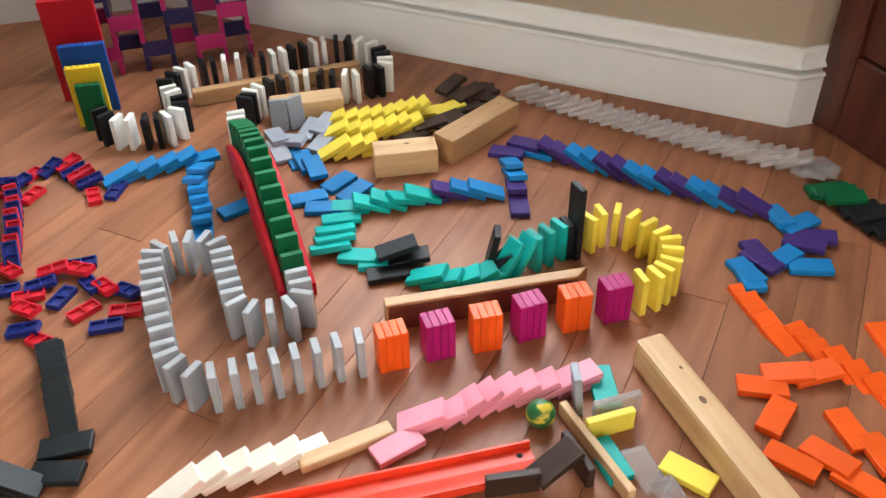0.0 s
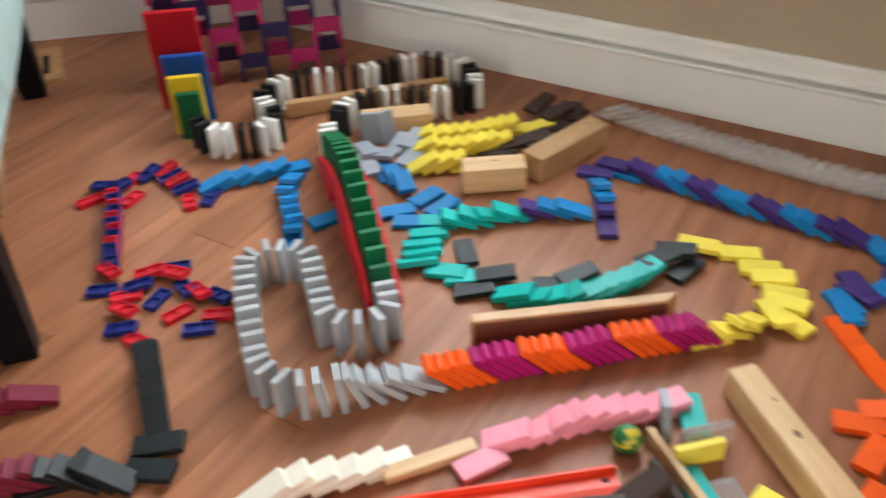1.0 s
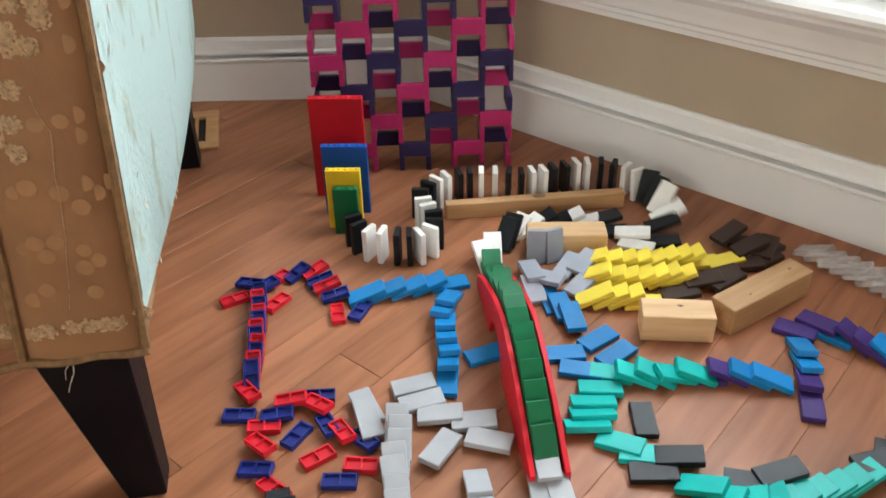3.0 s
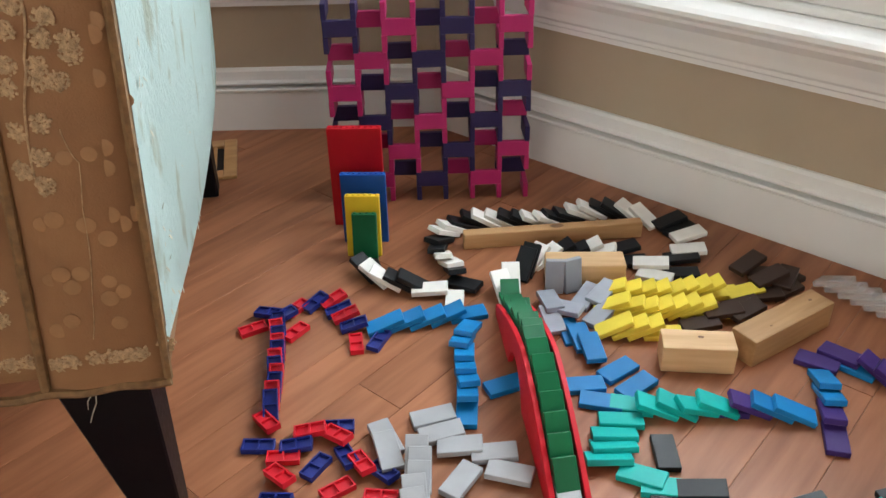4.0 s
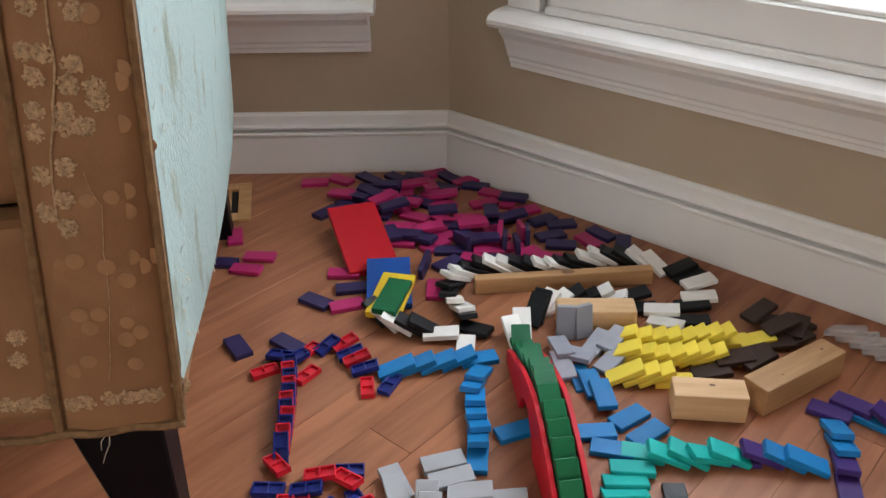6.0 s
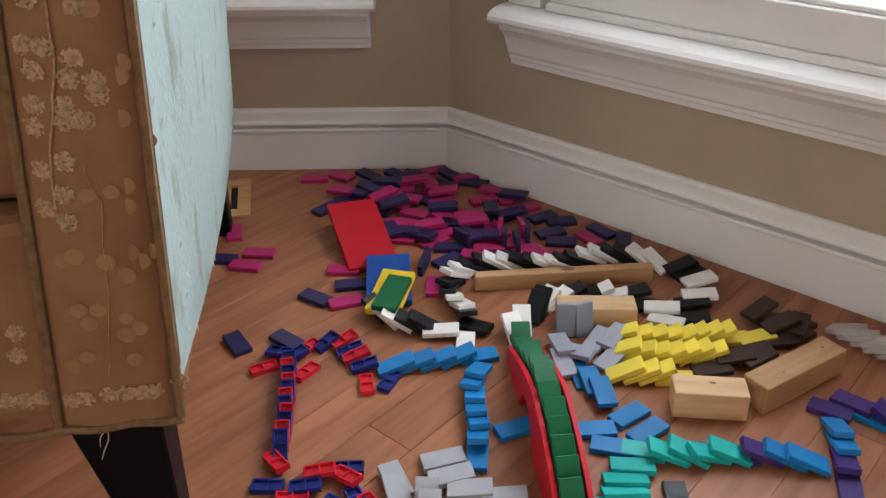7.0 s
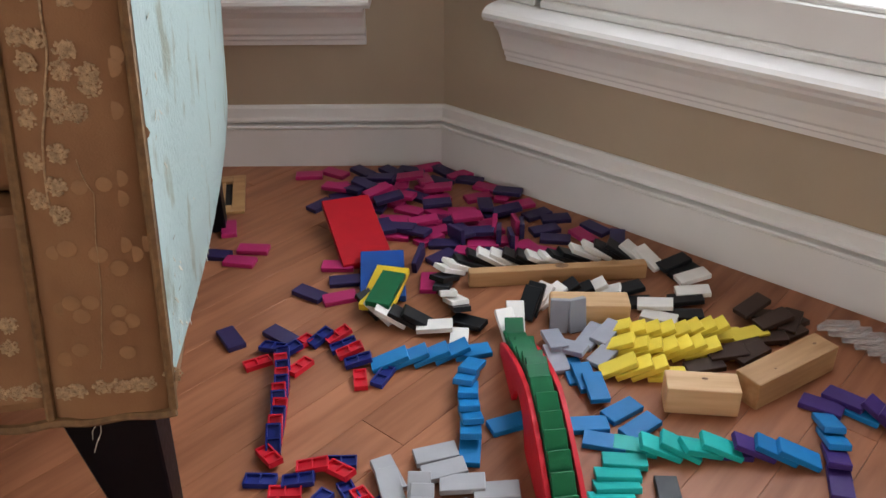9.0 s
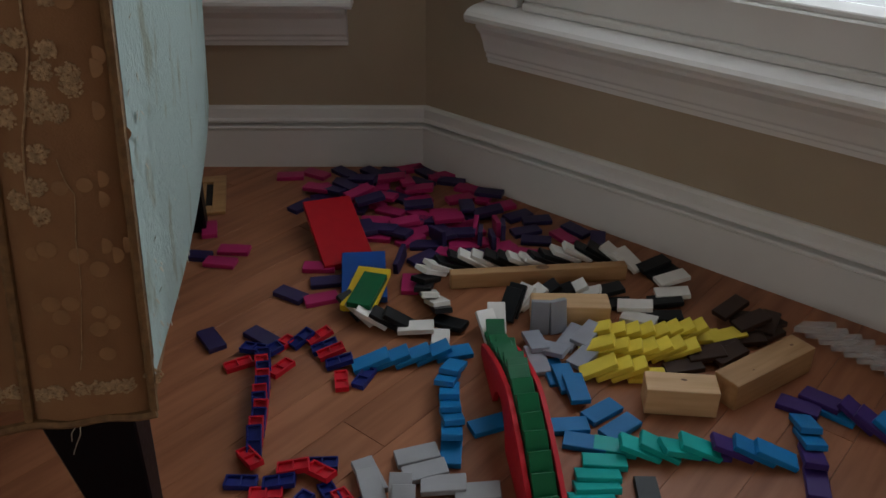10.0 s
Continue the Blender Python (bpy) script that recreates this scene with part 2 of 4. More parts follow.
STOOL = [(0, 0.300), (0.050, 0.300), (0.058, 0.302), (0.0625, 0.308), (0.0620, 0.314), (0.057, 0.3195), (0.048, 0.323), (0.036, 0.325), (0.020, 0.3258), (-0.11, 0.3258), (-0.11, 0.300)]
APRON = [(0, 0.228), (0.012, 0.228), (0.013, 0.236), (0.017, 0.239), (0.017, 0.245), (0.022, 0.250), (0.026, 0.262), (0.034, 0.280), (0.046, 0.293), (0.046, 0.300), (0, 0.300)]


def window(name, p, d, nrm, a, b, label):
    """Window trim, sash and pane over an opening that reaches from a to b along d."""
    p, d, nrm = Vector(p), Vector(d), Vector(nrm)
    win = tagged(empty(name), label, "window", kind="structure")
    win.location = p + d * a
    base = win.location.copy()

    def piece(nm, prof, s0, s1):
        o = finish(nm, sweep_bm(prof, p + d * s0 - base, p + d * s1 - base, nrm), TRIM, win)
        return o
    piece("window_sill", STOOL, a - 0.062, b + 0.062)
    piece("apron", APRON, a - 0.050, b + 0.050)

    def bar(nm, s0, s1, z0, z1, w0, w1, mat=TRIM):
        bmx = bmesh.new()
        vs = [bmx.verts.new(p + d * s + nrm * w + Vector((0, 0, z)) - base) for s in (s0, s1) for w in (w0, w1) for z in (z0, z1)]
        for f4 in ((0, 1, 3, 2), (4, 6, 7, 5), (0, 4, 5, 1), (2, 3, 7, 6), (0, 2, 6, 4), (1, 5, 7, 3)):
            bmx.faces.new([vs[i] for i in f4])
        bmesh.ops.bevel(bmx, geom=list(bmx.edges), offset=0.002, segments=1, affect="EDGES", profile=0.6)
        return finish(nm, bmx, mat, win)
    bar("casing", a - 0.055, a + 0.006, 0.3262, 1.66, -0.002, 0.018)
    bar("casing", b - 0.006, b + 0.055, 0.3262, 1.66, -0.002, 0.018)
    bar("casing", a - 0.055, b + 0.055, 1.5995, 1.662, -0.002, 0.0195)
    bar("jamb", a - 0.002, a + 0.018, 0.326, 1.60, -0.11, -0.004)
    bar("jamb", b - 0.018, b + 0.002, 0.326, 1.60, -0.11, -0.004)
    bar("sash_rail", a + 0.019, b - 0.019, 0.3262, 0.338, -0.060, 0.022)
    bar("sash_rail", a + 0.019, b - 0.019, 0.338, 0.394, -0.056, 0.012)
    bar("sash_rail", a + 0.019, b - 0.019, 0.394, 0.402, -0.052, 0.004)
    bar("sash_rail", a + 0.019, b - 0.019, 1.53, 1.60, -0.070, -0.034)
    bar("sash_stile", a + 0.0195, a + 0.075, 0.403, 1.529, -0.055, 0.010)
    bar("sash_stile", b - 0.075, b - 0.0195, 0.403, 1.529, -0.055, 0.010)
    pane = bar("pane", a + 0.07, b - 0.07, 0.398, 1.535, -0.042, -0.038, GLASS)
    pane.visible_shadow = False
    return win


window("window_1", C0, (0, -1, 0), (-1, 0, 0), 0.195, 1.00, "white painted window with a deep moulded sill and apron")
window("window_2", C0, DB, NB, 0.185, 1.10, "white painted window with a moulded sill in the bay")
# Unseen windows added round the two fill lamps.
window("added_window_south", (-3.3, -3.1, 0), (1, 0, 0), (0, 1, 0), 0.95, 2.25, "unseen white window added round a fill lamp")
window("added_window_west", (-3.3, 1.1, 0), (0, -1, 0), (1, 0, 0), 1.65, 2.95, "unseen white window added round a fill lamp")

for nm, c, d, o in (("backdrop_right", Vector((1.6, -0.6, 1.2)), Vector((0, 1, 0)), None), ("backdrop_back", DB * 0.7 - NB * 1.6 + Vector((0, 0, 1.2)), DB, None)):
    bm = bmesh.new()
    vs = [bm.verts.new(c + d * sx + Vector((0, 0, sz))) for sx, sz in ((-1.2, -1.4), (1.2, -1.4), (1.2, 1.6), (-1.2, 1.6))]
    bm.faces.new(vs)
    tagged(finish(nm, bm, BACKDROP), "bright overcast sky outside the window", "sky", kind="structure")

# dark wooden cabinet on the far side of the wall end
cab = tagged(empty("wood_cabinet"), "dark red mahogany cabinet with raised panel doors", "cabinet")
cab.matrix_world = Matrix.Translation(RET) @ Matrix.Rotation(math.atan2(CABD.y, CABD.x), 4, "Z")
part("body", box_bm(0.006, 0.88, 0.022, 0.40, 0.0, 1.9), DARKWOOD, cab)
for x0 in (0.008, 0.446):
    dr = part("door", box_bm(x0 + 0.05, x0 + 0.385, 0.010, 0.0215, 0.12, 1.80, 0.002), DARKWOOD, cab)
    part("stile", box_bm(x0, x0 + 0.0495, 0.000, 0.0212, 0.0, 1.88, 0.003), DARKWOOD, dr)
    part("stile", box_bm(x0 + 0.3855, x0 + 0.435, 0.000, 0.0212, 0.0, 1.88, 0.003), DARKWOOD, dr)
    part("rail", box_bm(x0 + 0.05, x0 + 0.385, 0.001, 0.0212, 0.0, 0.119, 0.003), DARKWOOD, dr)
    part("rail", box_bm(x0 + 0.05, x0 + 0.385, 0.001, 0.0212, 1.801, 1.88, 0.003), DARKWOOD, dr)
    part("raised_panel", box_bm(x0 + 0.078, x0 + 0.357, 0.002, 0.0095, 0.15, 1.77, 0.006), DARKWOOD, dr)

# ---- domino meshes ----
DH, DW, DT = 0.048, 0.024, 0.0075
MESHES = {}


def domino_mesh(color):
    if color not in MESHES:
        bm = box_bm(-DT / 2, DT / 2, -DW / 2, DW / 2, 0, DH, 0.0007)
        bmesh.ops.recalc_face_normals(bm, faces=bm.faces)
        me = bpy.data.meshes.new("domino")
        bm.to_mesh(me)
        bm.free()
        me.materials.append(COLORS[color])
        MESHES[color] = me
    return MESHES[color]


TL, TW, TT = 0.0345, 0.0165, 0.0070


def tray_mesh(color):
    key = "tray_" + color
    if key not in MESHES:
        # hollow-backed small domino: a rim and a cross bar round two sunk cells, standing on its short end
        bm = box_bm(-TT / 2 + 0.0032, TT / 2, -TW / 2, TW / 2, 0, TL)
        r = 0.0018
        for y0, y1, z0, z1 in ((-TW / 2, -TW / 2 + r, 0, TL), (TW / 2 - r, TW / 2, 0, TL), (-TW / 2 + r, TW / 2 - r, 0, r), (-TW / 2 + r, TW / 2 - r, TL - r, TL), (-TW / 2 + r, TW / 2 - r, TL / 2 - r / 2, TL / 2 + r / 2)):
            box_bm(-TT / 2, -TT / 2 + 0.0032, y0, y1, z0, z1, bm=bm)
        bmesh.ops.recalc_face_normals(bm, faces=bm.faces)
        me = bpy.data.meshes.new("small_domino")
        bm.to_mesh(me)
        bm.free()
        me.materials.append(COLORS[color])
        MESHES[key] = me
    return MESHES[key]


WORDS = {"teal": "teal", "blue": "bright blue", "purple": "dark purple", "violet": "purple", "pink": "hot pink", "magenta": "magenta", "orange": "bright orange",
         "yellow": "bright yellow", "grey": "light grey", "greyblue": "bluish grey", "green": "dark green", "black": "black", "slate": "charcoal black", "white": "white",
         "rose": "pale pink", "brown": "dark brown", "maroon": "maroon", "red": "red", "navy": "navy blue", "shadeblue": "shaded blue", "gold": "shaded yellow", "shadered": "shadered", "cream": "cream white", "clear": "clear transparent"}


def domino(color, m, how, group):
    ob = new("domino", domino_mesh(color))
    ob.matrix_world = m
    return tagged(ob, f"{WORDS[color]} plastic domino {how}", "domino", group)


def small_domino(color, m, how, group):
    ob = new("small_domino", tray_mesh(color))
    ob.matrix_world = m
    return tagged(ob, f"small {WORDS[color]} hollow-backed domino {how}", "domino", group)


def tipped(x, y, heading, tilt, z=0.0, t=DT):
    """Pose of a domino whose base stands at x, y and that has tipped by tilt degrees towards heading, over its leading edge."""
    return pose(x, y, z, 0, 0, heading) @ pose(t / 2, 0, 0, 0, tilt, 0) @ pose(-t / 2, 0, 0)


def flat(x, y, yaw, z=0.0, lean=0.0, length=DH, t=DT):
    """Pose of a domino lying with its broad side up, its middle at x, y; lean lifts its far end."""
    return pose(x, y, z + t / 2, 0, 0, yaw) @ pose(0, 0, length / 2 * math.sin(radians(lean)), 0, 90 - lean, 0) @ pose(0, 0, -length / 2)


def edged(x, y, yaw, tip):
    """Pose of a domino on its long edge, middle at x, y, tipped back by tip degrees to its left."""
    edge = -DT / 2 if tip > 0 else DT / 2
    return pose(x, y, 0, 0, 0, yaw) @ pose(0, 0, 0, -tip, 0, 0) @ pose(0, edge, DW / 2, 90, 0, 90) @ pose(0, 0, -DH / 2)


def along(path, n):
    """n evenly spaced places on a path, with headings in degrees."""
    pts = [Vector(p) for p in path]
    # round the corners a little before spacing
    for _ in range(2):
        fine = [pts[0]]
        for a, b in zip(pts, pts[1:]):
            fine += [a.lerp(b, 0.25), a.lerp(b, 0.75)]
        pts = fine + [pts[-1]]
    cum = [0.0]
    for a, b in zip(pts, pts[1:]):
        cum.append(cum[-1] + (b - a).length)
    out = []
    for k in range(n):
        s = cum[-1] * k / max(1, n - 1)
        i = max(j for j in range(len(cum) - 1) if cum[j] <= s + 1e-9)
        d = pts[i + 1] - pts[i]
        p = pts[i] + d * ((s - cum[i]) / max(d.length, 1e-9))
        i2, i0 = min(i + 3, len(pts) - 1), max(i - 2, 0)
        dd = pts[i2] - pts[i0]
        out.append((p.x, p.y, math.degrees(math.atan2(dd.y, dd.x))))
    return out, cum[-1] / max(1, n - 1)


def spots_of(path):
    """The points of a path with their headings, and the step from each to the next."""
    out, steps = [], []
    for k, (x, y) in enumerate(path):
        (ax, ay), (bx, by) = path[max(k - 1, 0)], path[min(k + 1, len(path) - 1)]
        nx, ny = path[min(k + 1, len(path) - 1)]
        out.append((x, y, math.degrees(math.atan2(by - ay, bx - ax))))
        steps.append(max(math.hypot(nx - x, ny - y), 0.009))
    return out, steps


RND = random.Random(11)


def lean_of(pitch, t=DT):
    return 90 - math.degrees(math.asin(min(0.97, (t + 0.0006) / pitch)))


def backwards(path):
    return list(reversed(path))


def fallen(path, n, colors, group, back=0.018, jitter=4.0, small=False, flat_last=True, how="toppled against the next one", exact=False):
    """A line of dominoes that has already gone down, each leaning on the next."""
    t = TT if small else DT
    if exact:
        places, pitches = spots_of(path)
        n = len(places)
    else:
        places, pitch = along(path, n)
        pitches = [pitch] * n
    for k, (x, y, h) in enumerate(places):
        tilt = lean_of(pitches[k], t)
        if k == n - 1 and flat_last:
            tilt = 89.5
        a = radians(h)
        x, y = x - back * math.cos(a) + RND.uniform(-1, 1) * 0.0008, y - back * math.sin(a) + RND.uniform(-1, 1) * 0.0008
        m = tipped(x, y, h + RND.uniform(-1, 1) * jitter, tilt, 0, t)
        (small_domino if small else domino)(colors[k % len(colors)], m, how, group)


MOVES = []


def wave(path, n, colors, group, t0, t1, exact=False, back=0.0, jitter=2.0, over=None, z_of=None, fall=0.16, tilt_cap=None, how="standing in a line that topples", last=89.0):
    """A standing line that topples in turn between t0 and t1. over: end poses for some of them; exact: one domino at each point of the path."""
    if exact:
        places, pitches = spots_of(path)
        n = len(places)
    else:
        places, pitch = along(path, n)
        pitches = [pitch] * n
    for k, (x, y, h) in enumerate(places):
        pitch = pitches[k]
        h += RND.uniform(-1, 1) * jitter
        x, y = x + RND.uniform(-1, 1) * 0.0006, y + RND.uniform(-1, 1) * 0.0006
        z = z_of(k / (n - 1)) if z_of else 0.0
        tilt = lean_of(pitch) if k < n - 1 else last
        if z_of and k < n - 1:
            tilt = min(100, tilt - math.degrees(math.atan((z_of((k + 1) / (n - 1)) - z) / pitch)))
        start = tipped(x, y, h, 0, z)
        ob = domino(colors[k % len(colors)], start, how, group)
        tt = t0 + (t1 - t0) * k / (n - 1)
        if over and k in over:
            end = over[k]
            q0, q1 = start.to_quaternion(), end.to_quaternion()
            mid = Matrix.LocRotScale(start.translation.lerp(end.translation, 0.45) + Vector((0, 0, 0.004)), q0.slerp(q1, 0.45), None)
            rows = [(0, start), (tt, start), (tt + fall * 0.6, mid), (tt + fall * 1.3, end), (10, end)]
        else:
            slide = 0.004
            a = radians(h)
            end = tipped(x - slide * math.cos(a) + RND.uniform(-1, 1) * 0.0012, y - slide * math.sin(a) + RND.uniform(-1, 1) * 0.0012, h + RND.uniform(-1, 1) * 2.5 * jitter, tilt, z)
            rows = [(0, start), (tt, start), (tt + fall * 0.45, tipped(x, y, h, tilt * 0.3, z)), (tt + fall, tipped(x, y, h, tilt * 0.93, z)), (tt + fall * 1.5, end), (10, end)]
        MOVES.append((ob, rows))


def lay(color, spots, group, how="lying flat on the wooden floor", z=0.0, lean=0.0, small=False):
    for x, y, yaw in spots:
        if small:
            small_domino(color, flat(x, y, yaw, z, lean, TL, TT), how, group)
        else:
            domino(color, flat(x, y, yaw, z, lean), how, group)

# ---- domino lines that lie toppled from the start ----
G = "toppled domino run"
fallen(backwards([(-0.372, -0.752), (-0.359, -0.769), (-0.349, -0.788), (-0.338, -0.812)]), 4, ["blue", "blue", "purple", "purple"], G)
fallen([(-0.262, -0.806), (-0.281, -0.818), (-0.305, -0.832), (-0.333, -0.848)], 4, ["blue", "blue", "purple", "purple"], G, back=0.014, exact=True)
lay("purple", [(-0.238, -0.793, -85)], G, lean=3)
lay("purple", [(-0.215, -0.811, -96)], G, z=0.005, lean=4)
BP_LINE = [(-0.218, -0.839), (-0.22, -0.88), (-0.224, -0.925), (-0.232, -0.969), (-0.233, -1.015), (-0.237, -1.056), (-0.24, -1.095), (-0.239, -1.127)]
fallen(backwards(BP_LINE), 15, ["purple", "purple", "blue", "blue"], G)
lay("blue", [(-0.243, -1.151, -145), (-0.250, -1.176, -40)], G, lean=6)
lay("purple", [(-0.288, -1.187, -91), (-0.268, -1.197, -80)], G, lean=5)
lay("blue", [(-0.325, -1.168, -29), (-0.328, -1.199, -72)], G, lean=3)
lay("purple", [(-0.327, -1.141, -142), (-0.340, -1.147, -120)], G, lean=4)
lay("blue", [(-0.366, -1.135, -135), (-0.376, -1.140, -150)], G, lean=3)
OR = "toppled orange dominoes"
for k, spot in enumerate([(-0.411, -1.145, -141), (-0.424, -1.156, -139), (-0.437, -1.168, -137), (-0.449, -1.179, -134), (-0.461, -1.190, -131)]):
    lay("orange", [spot], OR, z=0.0012 * (k % 2), lean=-10)
for k, spot in enumerate([(-0.450, -1.211, -132), (-0.460, -1.222, -134), (-0.469, -1.233, -136), (-0.474, -1.250, -140), (-0.485, -1.270, -139), (-0.497, -1.290, -137), (-0.512, -1.308, -135), (-0.528, -1.325, -134)]):
    lay("orange", [spot], OR, z=0.0012 * (k % 2), lean=-11)
lay("orange", [(-0.538, -1.181, -74), (-0.571, -1.199, 169)], "toppled orange dominoes")
lay("orange", [(-0.512, -1.200, -68), (-0.500, -1.225, -54)], "toppled orange dominoes", lean=7)
lay("orange", [(-0.560, -1.262, -142), (-0.619, -1.220, -103), (-0.418, -1.285, -149)], "toppled orange dominoes")
lay("orange", [(-0.580, -1.290, -147), (-0.603, -1.249, -115), (-0.622, -1.278, -115), (-0.600, -1.310, -140)], "toppled orange dominoes", lean=6)
fallen([(-0.074, -0.747), (-0.09, -0.82), (-0.099, -0.902), (-0.108, -0.98), (-0.114, -1.053), (-0.118, -1.123), (-0.112, -1.162)], 25, ["clear"], "clear domino line", jitter=3, how="toppled in a line beside the baseboard")
lay("clear", [(-0.124, -1.183, -94), (-0.104, -1.187, -151), (-0.124, -1.183, 174)], "clear domino line", lean=14)
for k, spot in enumerate([(-0.159, -1.197, -63), (-0.169, -1.21, -68), (-0.182, -1.22, -71), (-0.164, -1.203, -63)]):
    lay("green", [spot], G, z=(0.0, 0.006, 0.009, 0.003)[k], lean=6)
for k, spot in enumerate([(-0.194, -1.239, -58), (-0.205, -1.252, -59), (-0.216, -1.267, -58), (-0.227, -1.281, -64), (-0.237, -1.3, -70)]):
    lay("black", [spot], G, z=0.003 + 0.003 * (k % 2), lean=8)
fallen(backwards([(-0.435, -0.673), (-0.423, -0.69), (-0.411, -0.717), (-0.393, -0.728), (-0.382, -0.743)]), 5, ["teal"], G, jitter=8)
for x, y, yaw, tip in ((-0.458, -0.660, -54, -80), (-0.483, -0.666, -51, -72), (-0.499, -0.674, -47, -70), (-0.518, -0.680, -49, -66)):
    domino("teal", edged(x, y, yaw, tip), "tipped over on its long edge", G)
lay("teal", [(-0.523, -0.724, -78), (-0.522, -0.750, -64)], G, lean=6)
fallen([(-0.53, -0.809), (-0.528, -0.829), (-0.523, -0.847), (-0.514, -0.864), (-0.499, -0.876)], 5, ["teal"], G)
lay("black", [(-0.536, -0.769, -54)], G, lean=4)
lay("black", [(-0.506, -0.780, -58)], G, z=0.004, lean=8)
# blue lines round the ramp
fallen([(-0.513, -0.349), (-0.484, -0.37), (-0.468, -0.384), (-0.449, -0.396), (-0.429, -0.411)], 5, ["blue"], G)
fallen([(-0.444, -0.438), (-0.466, -0.447), (-0.487, -0.463), (-0.51, -0.483), (-0.53, -0.504), (-0.552, -0.522)], 7, ["blue"], G)
lay("blue", [(-0.498, -0.534, -27), (-0.453, -0.633, -63), (-0.442, -0.603, -45)], G)
lay("blue", [(-0.395, -0.62, -14)], G)
lay("blue", [(-0.407, -0.651, -13)], G, lean=3)
for spot, z in zip([(-0.368, -0.536, -131), (-0.375, -0.556, -130), (-0.387, -0.579, -133)], (0.0, 0.006, 0.010)):
    lay("blue", [spot], G, z=z, lean=-4)
# grey pieces against the block and the yellow fans behind
domino("greyblue", tipped(-0.3085, -0.4715, 37, 8), "leaning on a wooden block", G)
domino("greyblue", tipped(-0.2905, -0.4895, 62, 9), "leaning on a wooden block", G)
lay("greyblue", [(-0.366, -0.508, 51), (-0.297, -0.514, 6), (-0.319, -0.549, -3)], G, lean=9)
lay("greyblue", [(-0.342, -0.488, -129), (-0.343, -0.510, -81), (-0.284, -0.530, 1)], G, z=0.007, lean=7)
fallen([(-0.267, -0.54), (-0.258, -0.557), (-0.247, -0.573), (-0.236, -0.588), (-0.224, -0.601), (-0.21, -0.613), (-0.197, -0.626), (-0.185, -0.637), (-0.173, -0.648)], 9, ["yellow"], "yellow fan", jitter=3, back=0.034, exact=True)
fallen([(-0.294, -0.562), (-0.286, -0.578), (-0.277, -0.594), (-0.266, -0.608), (-0.253, -0.620), (-0.241, -0.632), (-0.228, -0.645), (-0.216, -0.660)], 8, ["yellow"], "yellow fan", jitter=3, back=0.034, exact=True)
fallen([(-0.331, -0.588), (-0.320, -0.602), (-0.308, -0.616), (-0.296, -0.630)], 4, ["yellow"], "yellow fan", jitter=3, back=0.034, exact=True)
lay("yellow", [(-0.159, -0.668, -39)], "yellow fan", lean=8)
lay("brown", [(-0.111, -0.649, -16), (-0.124, -0.684, -29)], G, z=0.010, lean=12)
lay("brown", [(-0.087, -0.693, -110), (-0.123, -0.706, -24), (-0.258, -0.655, -42), (-0.188, -0.677, -37), (-0.150, -0.690, -50), (-0.100, -0.672, -70)], G, lean=6)
lay("brown", [(-0.224, -0.668, -44), (-0.205, -0.690, -20), (-0.105, -0.700, 10)], G, z=0.007, lean=6)
# small red and navy ones
R = "small red and navy dominoes"
lay("red", [(-0.713, -0.371, -101)], R, small=True, z=0.003, lean=6)
fallen([(-0.702, -0.365), (-0.682, -0.344), (-0.66, -0.324), (-0.638, -0.301), (-0.615, -0.277), (-0.591, -0.25)], 12, ["navy", "red"], R, small=True, back=0.006, jitter=5)
lay("red", [(-0.613, -0.225, -20), (-0.583, -0.271, 5), (-0.548, -0.234, 4), (-0.552, -0.347, -131)], R, small=True)
lay("navy", [(-0.583, -0.220, -70), (-0.574, -0.239, -8)], R, small=True, z=0.004, lean=6)
lay("navy", [(-0.528, -0.248, -3), (-0.520, -0.284, -32), (-0.530, -0.321, -39)], R, small=True, lean=14)
lay("red", [(-0.511, -0.264, -13), (-0.524, -0.300, -29)], R, small=True, z=0.002, lean=14)
lay("navy", [(-0.531, -0.365, 15)], R, small=True, lean=5)
lay("red", [(-0.728, -0.497, -15), (-0.708, -0.538, -55), (-0.734, -0.422, -46), (-0.783, -0.493, -90)], R, small=True)
lay("red", [(-0.693, -0.419, -44), (-0.679, -0.446, -88), (-0.691, -0.495, -108), (-0.756, -0.443, -94)], R, small=True, z=0.004, lean=8)
lay("navy", [(-0.740, -0.389, -51), (-0.721, -0.458, 9), (-0.736, -0.536, -51), (-0.666, -0.434, -47)], R, small=True)
lay("navy", [(-0.715, -0.421, -46), (-0.692, -0.474, -113), (-0.683, -0.518, -96), (-0.779, -0.462, -59)], R, small=True, lean=8)
# charcoal, maroon, cream, pale pink lines nearest the camera
fallen(backwards([(-0.799, -0.523), (-0.814, -0.541), (-0.829, -0.561), (-0.844, -0.58), (-0.859, -0.597)]), 6, ["slate"], G, back=0.022, jitter=5)
lay("slate", [(-0.878, -0.619, -53), (-0.905, -0.634, -67)], G, lean=4)
fallen([(-0.929, -0.619), (-0.938, -0.599), (-0.946, -0.575), (-0.958, -0.566)], 5, ["black"], G, jitter=14)
fallen([(-0.953, -0.565), (-0.968, -0.549), (-0.985, -0.531), (-1.001, -0.513), (-1.018, -0.497), (-1.037, -0.476)], 9, ["maroon"], G)
fallen([(-0.891, -0.471), (-0.915, -0.449), (-0.938, -0.432), (-0.961, -0.418), (-0.984, -0.407), (-1.008, -0.397), (-1.035, -0.386)], 9, ["maroon"], G)
fallen([(-0.889, -0.739), (-0.862, -0.754), (-0.846, -0.775), (-0.829, -0.793), (-0.807, -0.811)], 6, ["cream"], G, back=0.012)
